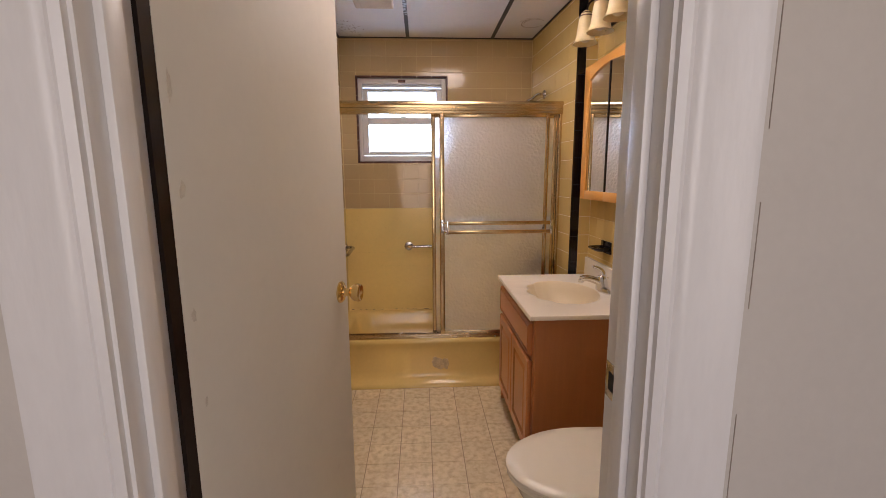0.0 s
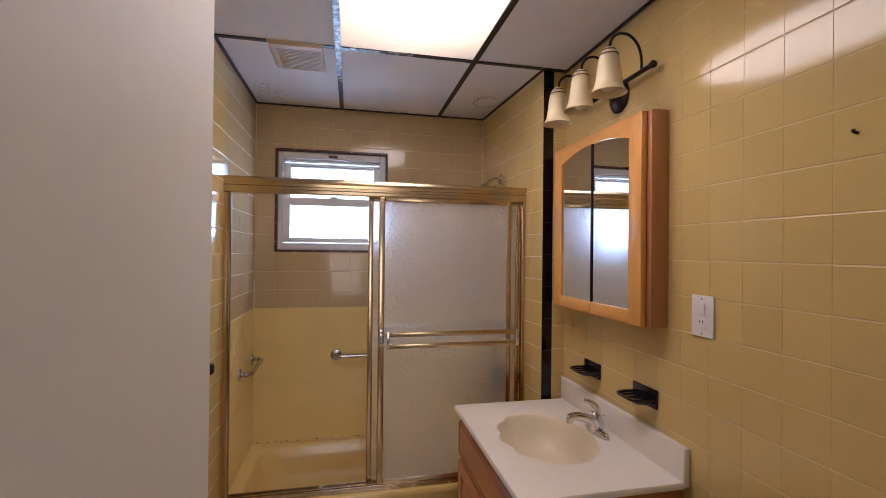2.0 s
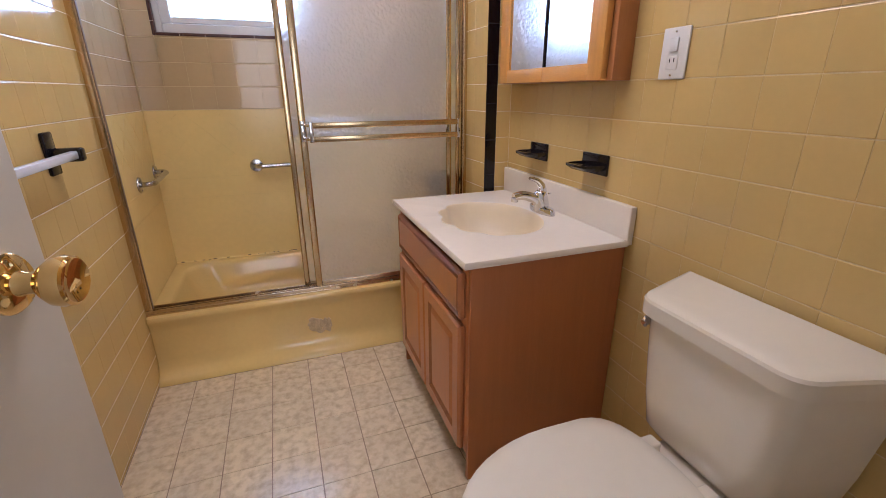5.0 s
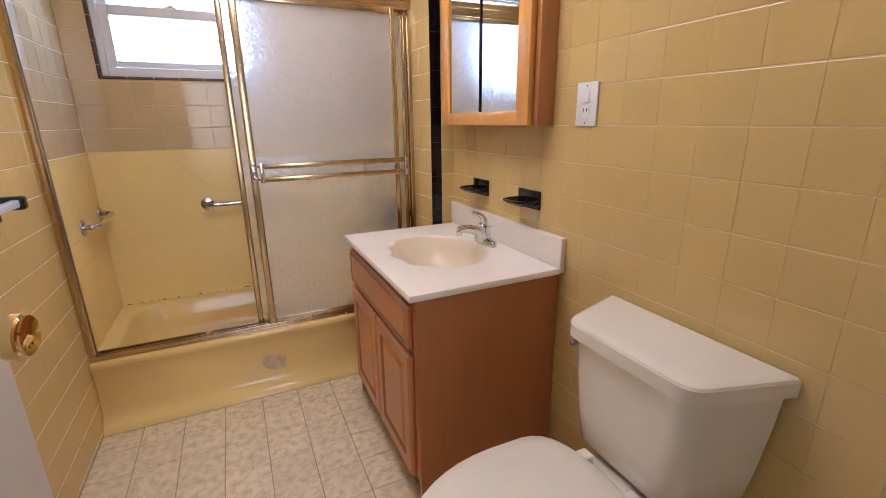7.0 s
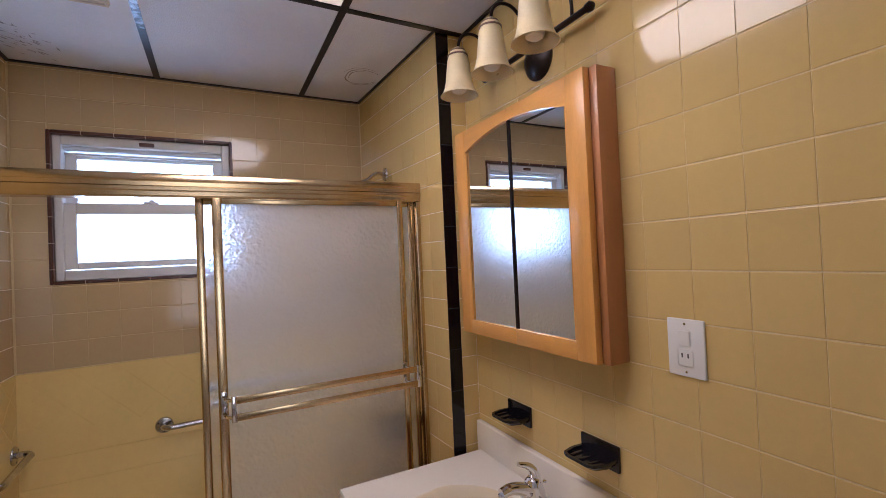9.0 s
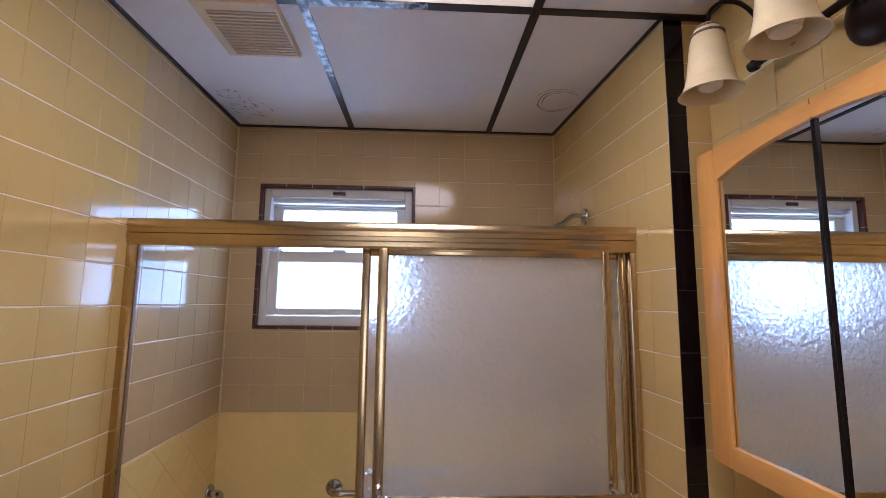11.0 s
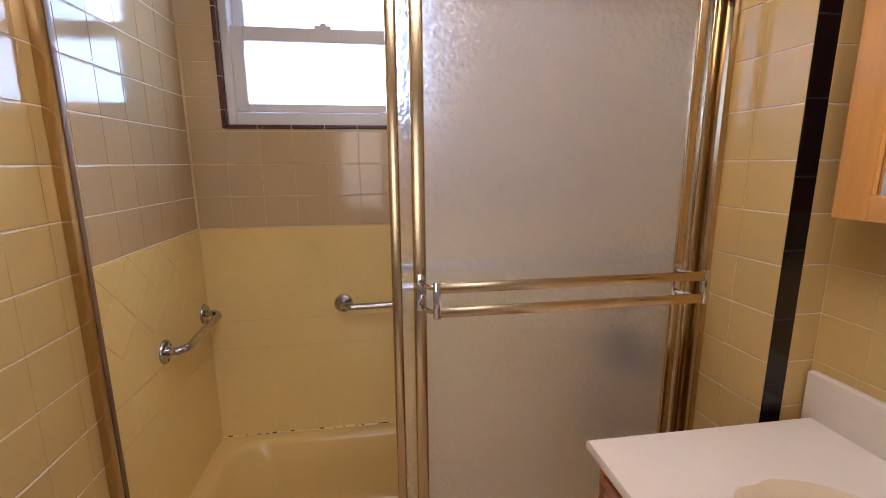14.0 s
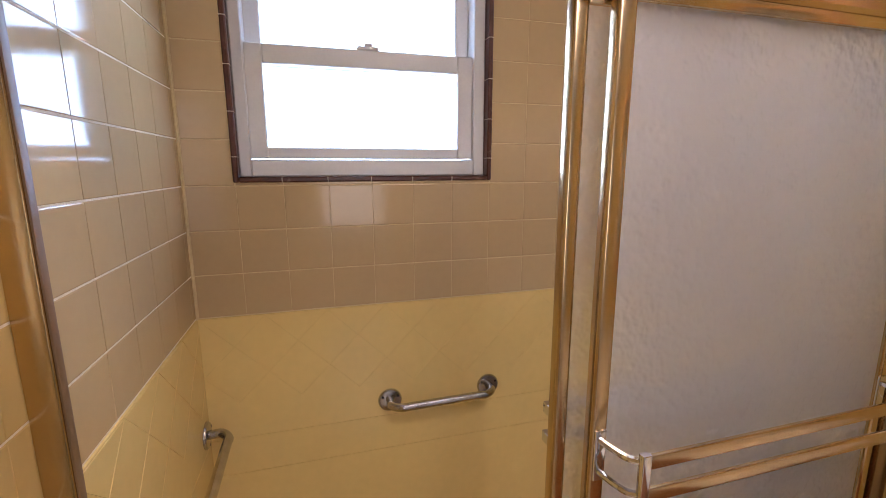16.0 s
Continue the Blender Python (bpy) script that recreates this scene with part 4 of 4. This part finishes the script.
wpart("lever", tube([(FXc - 0.004, FYc, VZ + 0.076), (FXc - 0.010, FYc, VZ + 0.098), (FXc - 0.028, FYc, VZ + 0.116), (FXc - 0.060, FYc, VZ + 0.128)], lambda u: 0.017 - 0.011 * u, 14), CHROME, faucet)
wpart("index_button", lathe([(0.006, 0), (0.005, 0.004)], Matrix.Translation((FXc + 0.012, FYc - 0.022, VZ + 0.07)), 10), CHROME, faucet)

# ---- soap dishes ----
def soap_dish(y0, y1):
    t = thing("soap_dish", (XR, (y0 + y1) / 2, 0.93), "black ceramic soap dish set in the tile wall", "soap dish", "soap dishes over the vanity")
    wpart("back_plate", boxes((XR - 0.010, XR - 0.0005, y0, y1, 0.932, 0.997), bevel=0.003), BLACK_CERAMIC, t)
    bm = bmesh.new()
    ym, hw = (y0 + y1) / 2, (y1 - y0) / 2
    plan = [(XR - 0.008, ym - hw + 0.004), (XR - 0.045, ym - hw + 0.002), (XR - 0.082, ym - hw + 0.012), (XR - 0.090, ym - hw + 0.028), (XR - 0.090, ym + hw - 0.028), (XR - 0.082, ym + hw - 0.012), (XR - 0.045, ym + hw - 0.002), (XR - 0.008, ym + hw - 0.004)]
    cxm = XR - 0.047
    ins = [(cxm + (x - cxm) * 0.86, ym + (y - ym) * 0.86) for x, y in plan]
    rings(bm, [[(x, y, z0) for x, y in pl] for pl, z0 in (([(XR - 0.02 + (x - XR + 0.02) * 0.75, ym + (y - ym) * 0.85) for x, y in plan], 0.948), (plan, 0.960), (plan, 0.967), (ins, 0.967), (ins, 0.961))])
    wpart("tray", bm, BLACK_CERAMIC, t)
    for i in range(3):
        box_y = ym + (i - 1) * 0.03
        wpart("ridge", boxes((XR - 0.075, XR - 0.022, box_y - 0.004, box_y + 0.004, 0.9605, 0.9645), bevel=0.001), BLACK_CERAMIC, t)
    return t


soap_dish(2.058, 2.176)
soap_dish(1.718, 1.842)

# ---- switch plate ----
sw = thing("switch_plate", (XR, 1.53, 1.272), "white plate with rocker switch and outlet", "switch")
wpart("plate", boxes((XR - 0.007, XR - 0.0005, 1.490, 1.571, 1.212, 1.332), bevel=0.003, segs=3), PLASTIC, sw)
wpart("rocker", boxes((XR - 0.011, XR - 0.006, 1.518, 1.543, 1.276, 1.308), bevel=0.002), PLASTIC, sw)
outlet = wpart("outlet", boxes((XR - 0.0095, XR - 0.006, 1.514, 1.547, 1.234, 1.268), bevel=0.003), PLASTIC, sw)
for y in (1.524, 1.537):
    sub("slot", boxes((XR - 0.0100, XR - 0.0094, y - 0.0013, y + 0.0013, 1.252, 1.261)), SLOT, outlet)
for z in (1.222, 1.322):
    wpart("screw", lathe([(0.003, 0), (0.0025, 0.0012)], Matrix.Translation((XR - 0.0068, 1.5305, z)) @ Euler((0, radians(-90), 0)).to_matrix().to_4x4(), 10), CHROME, sw)

nail = tagged(part("wall_hook", tube([(XR - 0.0002, 1.139, 1.702), (XR - 0.007, 1.139, 1.703), (XR - 0.012, 1.140, 1.708)], 0.0036, 8), RUST), "small dark metal hook in the tile wall", "hook")

# ---- medicine cabinet ----
MX, MY0, MY1, MZ0, MZ1 = 1.002, 1.696, 2.316, 1.215, 1.916
mc = thing("medicine_cabinet", (XR, 2.0, MZ0), "honey maple medicine cabinet with two arched mirror doors", "cabinet")
wpart("body", boxes((MX + 0.023, XR - 0.0005, MY0 - 0.020, MY1 + 0.016, MZ0 - 0.002, MZ1 + 0.002), bevel=0.002), HONEY_SHADED, mc, "redder brown cabinet box, shade of its side put into the colour")
YM = 2.003


def arch_z(y):
    u = (y - YM) / (MY1 - MY0) * 2
    return MZ1 - 0.036 - 0.062 * u * u


def mirror_door(ya, yb, outer_low):
    """Half of the pair: one stile on the outer side, rails above and below, the upper rail cut to the arch."""
    st = 0.062
    ys0, ys1 = (ya, ya + st) if outer_low else (yb - st, yb)
    d = wpart("mirror_door", boxes((MX, MX + 0.020, ys0, ys1, MZ0, MZ1), bevel=0.0015, segs=2), HONEY, mc, "door with arched maple frame")
    y0, y1 = (ya + st, yb) if outer_low else (ya, yb - st)
    sub("bottom_rail", boxes((MX, MX + 0.020, y0, y1, MZ0, MZ0 + 0.046), bevel=0.0015, segs=2), HONEY_X, d)
    bm = bmesh.new()
    n = 14
    for i in range(n):
        a, b = y0 + (y1 - y0) * i / n, y0 + (y1 - y0) * (i + 1) / n
        za, zb = arch_z(a), arch_z(b)
        f = [(MX + 0.001, a, za), (MX + 0.001, b, zb), (MX + 0.001, b, MZ1 - 0.001), (MX + 0.001, a, MZ1 - 0.001)]
        k = [(MX + 0.019, y, z) for _, y, z in f]
        vf, vk = [bm.verts.new(p) for p in f], [bm.verts.new(p) for p in k]
        bm.faces.new(vf), bm.faces.new(vk[::-1]), bm.faces.new((vf[0], vf[1], vk[1], vk[0])), bm.faces.new((vf[2], vf[3], vk[3], vk[2]))
    bmesh.ops.remove_doubles(bm, verts=bm.verts, dist=1e-5)
    sub("top_rail", bm, HONEY_X, d)
    sub("mirror", boxes((MX + 0.008, MX + 0.012, y0 - 0.004 if outer_low else y0 + 0.002, y1 - 0.002 if outer_low else y1 + 0.004, MZ0 + 0.044, MZ1 - 0.03)), MIRROR, d, "mirror pane", smooth=False)
    bead = [(MX + 0.004, y0 + 0.002 if outer_low else y1 - 0.002, MZ0 + 0.047), (MX + 0.004, y0 + 0.002 if outer_low else y1 - 0.002, arch_z(y0 if outer_low else y1))]
    sub("bead", tube(bead, 0.004, 8, smooth=1), HONEY, d)
    edge = y1 - 0.0015 if outer_low else y0 + 0.0015
    sub("edge_strip", boxes((MX + 0.004, MX + 0.0125, edge - 0.0018, edge + 0.0018, MZ0 + 0.046, arch_z(YM) - 0.001)), BRONZE, d, "dark edge of the mirror")
    return d


mirror_door(MY0, YM - 0.001, True)
mirror_door(YM + 0.001, MY1, False)

# ---- vanity light ----
vl = thing("wall_light", (XR, 1.94, 2.06), "dark bronze three-arm wall light with bell glass shades", "wall light")
wpart("back_plate", lathe([(0.062, 0.0), (0.062, 0.006), (0.052, 0.016), (0.03, 0.024), (0.010, 0.027)], Matrix.Translation((XR - 0.0005, 1.945, 2.052)) @ Euler((0, radians(-90), 0)).to_matrix().to_4x4() @ Matrix.Diagonal((1.0, 0.95, 1, 1)), 28), BRONZE, vl)
wpart("cross_bar", tube([(XR - 0.035, 1.715, 2.078), (XR - 0.035, 1.945, 2.078), (XR - 0.035, 2.175, 2.078)], 0.0085, 12, smooth=1), BRONZE, vl)
for y in (1.712, 2.178):
    wpart("finial", lathe([(0.004, -0.014), (0.012, -0.008), (0.013, 0.004), (0.006, 0.012)], Matrix.Translation((XR - 0.035, y, 2.078)) @ Euler((radians(90), 0, 0)).to_matrix().to_4x4(), 14), BRONZE, vl)
wpart("stem", tube([(XR - 0.02, 1.945, 2.062), (XR - 0.035, 1.945, 2.076)], 0.010, 10, smooth=1), BRONZE, vl)
SXL = XR - 0.160


def bell(y):
    """Tapered bell shade with a soft flare at its rim, with inner and outer faces."""
    prof = [(0.022, 0.134), (0.029, 0.129), (0.0335, 0.114), (0.0365, 0.092), (0.0395, 0.066), (0.0425, 0.042), (0.047, 0.022), (0.0535, 0.008), (0.0585, 0.002), (0.0605, 0.0),
            (0.0580, -0.0005), (0.050, 0.009), (0.044, 0.023), (0.0395, 0.043), (0.0365, 0.066), (0.0335, 0.092), (0.0305, 0.114), (0.024, 0.126)]
    n = 40
    return rings(bmesh.new(), [[(SXL + r * (1 + 0.008 * max(0.0, 1 - z / 0.03) * math.cos(5 * a)) * math.cos(a), y + r * math.sin(a), 1.992 + z) for a in (2 * math.pi * i / n for i in range(n))] for r, z in prof], cap0=False, cap1=False)


for y in (1.772, 1.958, 2.145):
    wpart("arm", tube([(XR - 0.035, y, 2.08), (XR - 0.036, y, 2.125), (XR - 0.050, y, 2.168), (XR - 0.082, y, 2.197), (XR - 0.120, y, 2.199), (XR - 0.148, y, 2.178), (SXL + 0.001, y, 2.142)], 0.0048, 10), BRONZE, vl)
    wpart("collar", lathe([(0.006, 0.158), (0.013, 0.155), (0.018, 0.150), (0.019, 0.145), (0.025, 0.142), (0.027, 0.136), (0.0285, 0.130)], Matrix.Translation((SXL, y, 1.990)), 22, cap1=False), SHADE, vl, "cream glass neck")
    for r, z in ((0.0215, 0.143), (0.0305, 0.1275)):
        wpart("band", lathe([(r, z), (r + 0.0022, z + 0.0012), (r + 0.0022, z + 0.0042), (r - 0.001, z + 0.0056)], Matrix.Translation((SXL, y, 1.990)), 22), COLLAR, vl, "brown band round the neck")
    wpart("shade", bell(y), SHADE, vl, "bell shade of mottled alabaster glass")
    wpart("bulb", lathe([(0.008, 0.115), (0.014, 0.09), (0.024, 0.06), (0.028, 0.036), (0.022, 0.014), (0.008, 0.006)], Matrix.Translation((SXL, y, 1.992)), 18), BULB, vl)

# ---- toilet ----
TCY = 1.132
toilet = thing("toilet", (0.72, TCY, 0), "bone white two-piece toilet with closed lid", "toilet")


def tank_section(x0, x1, hf, hb, z, r=0.042):
    """Plan of the tank: straight front, sides splayed to the wall, rounded front corners."""
    side = []
    for s in (1, -1):
        d = Vector((x1 - x0, hb - hf)).normalized()
        a, c, b = Vector((x0 + d.x * r, hf + d.y * r)), Vector((x0, hf)), Vector((x0, hf - r))
        pts = [(x1, s * hb)]
        for k in range(8):
            q = k / 7
            p = a * (1 - q) ** 2 + c * 2 * q * (1 - q) + b * q ** 2
            pts.append((p.x, s * p.y))
        side.append(pts if s > 0 else pts[::-1])
    return [(x, TCY + y, z) for x, y in side[0] + side[1]]


def tank():
    bm, w = bmesh.new(), XR - 0.014
    rings(bm, [tank_section(0.945, w, 0.105, 0.13, 0.388), tank_section(0.915, w, 0.128, 0.165, 0.395), tank_section(0.898, w, 0.142, 0.186, 0.42), tank_section(0.890, w, 0.150, 0.200, 0.50),
               tank_section(0.882, w, 0.158, 0.214, 0.62), tank_section(0.878, w, 0.163, 0.222, 0.714)])
    return bm


def tank_lid():
    bm, w = bmesh.new(), XR - 0.008
    rings(bm, [tank_section(0.872, w, 0.166, 0.230, 0.708), tank_section(0.862, w, 0.173, 0.239, 0.711), tank_section(0.862, w, 0.173, 0.240, 0.743), tank_section(0.865, w, 0.170, 0.237, 0.749),
               tank_section(0.873, w - 0.002, 0.164, 0.231, 0.752), tank_section(0.882, w - 0.006, 0.156, 0.224, 0.754)])
    return bm


wpart("tank", tank(), PORCELAIN, toilet)
under(toilet, part("tank_lid", tank_lid(), PORCELAIN, angle=22))
lev = wpart("flush_lever", lathe([(0.012, 0), (0.012, 0.006), (0.006, 0.010)], Matrix.Translation((0.893, TCY + 0.163, 0.682)) @ Euler((radians(-90), radians(-35), 0)).to_matrix().to_4x4(), 14), CHROME, toilet, "chrome flush lever")
sub("lever_arm", tube([(0.886, TCY + 0.166, 0.682), (0.878, TCY + 0.164, 0.682), (0.872, TCY + 0.150, 0.681)], 0.005, 8), CHROME, lev)


def egg(k, z, x_back, x_front, hw, n=40, squash=0.0):
    pts = []
    xc = x_back + (x_front - x_back) * 0.42
    for i in range(n):
        a = 2 * math.pi * i / n
        c, s = math.cos(a), math.sin(a)
        rx = (x_back - xc) if c > 0 else (xc - x_front)
        p = 0.38 if c > 0 else 1.0
        pts.append((xc + k * rx * (abs(c) ** p) * (1 if c > 0 else -1), TCY + k * hw * s, z))
    return pts


bowl = bmesh.new()
rings(bowl, [egg(1, 0.0, 0.86, 0.52, 0.105), egg(1, 0.03, 0.86, 0.53, 0.10), egg(1, 0.14, 0.86, 0.52, 0.095), egg(1, 0.24, 0.875, 0.46, 0.125), egg(1, 0.33, 0.885, 0.405, 0.165), egg(1, 0.372, 0.89, 0.39, 0.178), egg(0.97, 0.382, 0.89, 0.39, 0.178)])
wpart("bowl", bowl, PORCELAIN, toilet)
wpart("shelf", boxes((0.80, XR - 0.10, TCY - 0.10, TCY + 0.10, 0.28, 0.386), bevel=0.02, segs=3), PORCELAIN, toilet)
seat = bmesh.new()
rings(seat, [egg(0.97, 0.384, 0.86, 0.369, 0.195), egg(1.0, 0.388, 0.86, 0.369, 0.195), egg(1.0, 0.398, 0.86, 0.369, 0.195), egg(0.98, 0.402, 0.86, 0.369, 0.195)])
wpart("seat", seat, SEAT, toilet)
lid = bmesh.new()
rings(lid, [egg(0.985, 0.4035, 0.862, 0.366, 0.197), egg(1.0, 0.407, 0.862, 0.366, 0.197), egg(1.0, 0.415, 0.862, 0.366, 0.197), egg(0.97, 0.421, 0.862, 0.366, 0.197), egg(0.80, 0.424, 0.862, 0.366, 0.197), egg(0.4, 0.425, 0.862, 0.366, 0.197)])
wpart("seat_lid", lid, SEAT, toilet)
for s in (-1, 1):
    wpart("hinge", boxes((0.845, 0.885, TCY + s * 0.075 - 0.018, TCY + s * 0.075 + 0.018, 0.386, 0.418), bevel=0.007, segs=3), SEAT, toilet)

# ---- wall tiles ----
def tile_mesh(name, w, h, material, t=TT, c=0.0019):
    bm = bmesh.new()
    a, b = w / 2, h / 2
    rings(bm, [[(sx * (a - i * 0.35), sy * (b - i), z) for sx, sy in ((-1, -1), (1, -1), (1, 1), (-1, 1))]
               for i, z in ((0, 0), (0, t - c * 0.8), (c * 0.35, t - c * 0.25), (c, t))], cap0=False)
    return mesh_of(name, bm, material, smooth=False)


cache = {}
rnd = random.Random(7)


def lay(wall, origin, u, n, u0, u1, joint_u, z0, z1, skip=None, material=TILE, name="tile", pitch=PITCH, row0=ROW0, keep=None, cell=None, joint=0.0019, upright=0.0010):
    """Lay stacked square tiles on a wall: u runs along it, n points into the room; pieces are cut at the edges."""
    u, n, o = Vector(u), Vector(n), Vector(origin)
    up = Vector((0, 0, 1))
    far = []
    cw = cell or pitch
    i0, i1 = math.floor((u0 - joint_u) / cw), math.ceil((u1 - joint_u) / cw)
    k0, k1 = math.floor((z0 - row0) / pitch), math.ceil((z1 - row0) / pitch)
    for i in range(i0, i1):
        for k in range(k0, k1):
            a0, a1 = max(u0, joint_u + i * cw), min(u1, joint_u + (i + 1) * cw)
            b0, b1 = max(z0, row0 + k * pitch), min(z1, row0 + (k + 1) * pitch)
            rects = [(a0, a1, b0, b1)]
            if skip:
                sx0, sx1, sz0, sz1 = skip
                out = []
                for p0, p1, q0, q1 in rects:
                    if p1 <= sx0 or p0 >= sx1 or q1 <= sz0 or q0 >= sz1:
                        out.append((p0, p1, q0, q1))
                        continue
                    if p0 < sx0:
                        out.append((p0, sx0, q0, q1))
                    if p1 > sx1:
                        out.append((sx1, p1, q0, q1))
                    m0, m1 = max(p0, sx0), min(p1, sx1)
                    if q0 < sz0:
                        out.append((m0, m1, q0, sz0))
                    if q1 > sz1:
                        out.append((m0, m1, sz1, q1))
                rects = out
            for p0, p1, q0, q1 in rects:
                w, h = p1 - p0 - upright, q1 - q0 - joint
                if w < 0.006 or h < 0.006:
                    continue
                key = (name, material.name, round(w, 4), round(h, 4))
                if key not in cache:
                    cache[key] = tile_mesh(name, w, h, material)
                c = o + u * ((p0 + p1) / 2) + up * ((q0 + q1) / 2) - n * TT
                x_ax, z_ax = u.copy(), n.copy()
                y_ax = z_ax.cross(x_ax)
                m = Matrix((x_ax, y_ax, z_ax)).transposed().to_4x4()
                m = Matrix.Translation(c) @ m @ Euler((radians(rnd.gauss(0, 0.07)), radians(rnd.gauss(0, 0.07)), 0)).to_matrix().to_4x4()
                if keep and not keep((p0 + p1) / 2, (q0 + q1) / 2):
                    far.append((cache[key], m))
                    continue
                ob = new(name, cache[key])
                ob.parent, ob.matrix_basis = wall, m
    if far:
        vs, fs = [], []
        for me, m in far:
            base_i = len(vs)
            vs += [tuple(m @ v.co) for v in me.vertices]
            fs += [tuple(base_i + j for j in p.vertices) for p in me.polygons]
        me = bpy.data.meshes.new("tiles_rest")
        me.from_pydata(vs, [], fs)
        me.materials.append(material)
        rest = new("tiles_rest", me)
        rest.parent = wall
        tagged(rest, kind="stuff")


lay(wall_west, (XL, 0, 0), (0, 1, 0), (1, 0, 0), YD, YR - 0.01, 2.191, 0.0, ZC, keep=lambda y, z: y > 1.40 and z > 0.3, joint=0.0024, upright=0.0003)
lay(wall_west, (XL, 0, 0), (0, 1, 0), (1, 0, 0), YR - 0.01, YB - 0.001, 2.191, SZ, ZC, material=TILE_SHOWER, joint=0.0026, upright=0.0014)
lay(wall_north, (0, YB, 0), (1, 0, 0), (0, -1, 0), XL, XA, -0.357, SZ, ZC, skip=(WX0 - 0.002, WX1 + 0.002, WZ0 - 0.002, WZ1 + 0.002), cell=0.110, material=TILE_SHOWER)
lay(wall_east, (XR, 0, 0), (0, 1, 0), (-1, 0, 0), YD, YW, 1.294, 0.0, ZC, keep=lambda y, z: y > 0.95 and z > 0.0, upright=0.0008)
d1 = Vector((XA - 0.972, YB - YW, 0))
lay(wall_wing, (0.972, YW, 0), d1.normalized(), (-d1.normalized().y, d1.normalized().x, 0), 0, d1.length, 0.0, 0.0, ZC)
lay(wall_wing, (0, YW, 0), (1, 0, 0), (0, -1, 0), 1.025, XR, 1.025, 0.0, ZC)
lay(wall_wing, (0, YW - 0.0005, 0), (1, 0, 0), (0, -1, 0), 0.973, 1.025, 0.973, 0.0, ZC, material=BLACK_TILE, name="black_tile", pitch=0.152, row0=0.834, cell=0.052)

structure("trim_black_joint", boxes((0.9735, 1.0245, YW + TT - 0.0009, YW + TT + 0.001, 0.0, ZC)), SLOT, "dark joint behind the black tiles")

# ---- floor squares ----
FP = 0.155
for i in range(-2, 9):
    for j in range(0, 13):
        x0, x1 = max(XL, -0.173 + i * FP), min(XR, -0.173 + (i + 1) * FP)
        y1, y0 = min(2.489, 2.365 - (j - 1) * FP), max(HALL_Y + 0.05, 2.365 - j * FP)
        if x1 - x0 < 0.01 or y1 - y0 < 0.01:
            continue
        key = ("floor_square", round(x1 - x0, 4), round(y1 - y0, 4))
        if key not in cache:
            cache[key] = tile_mesh("floor_square", x1 - x0 - 0.0034, y1 - y0 - 0.0022, VINYL, t=0.0022, c=0.0012)
        ob = new("floor_square", cache[key])
        ob.parent = floor
        ob.location = ((x0 + x1) / 2, (y0 + y1) / 2, -0.0022)
structure("threshold", boxes((DX0 + 0.014, DX1 - 0.018, HALL_Y - 0.02, HALL_Y + 0.052, -0.004, 0.008), bevel=0.003), CARPET, "worn wooden threshold")
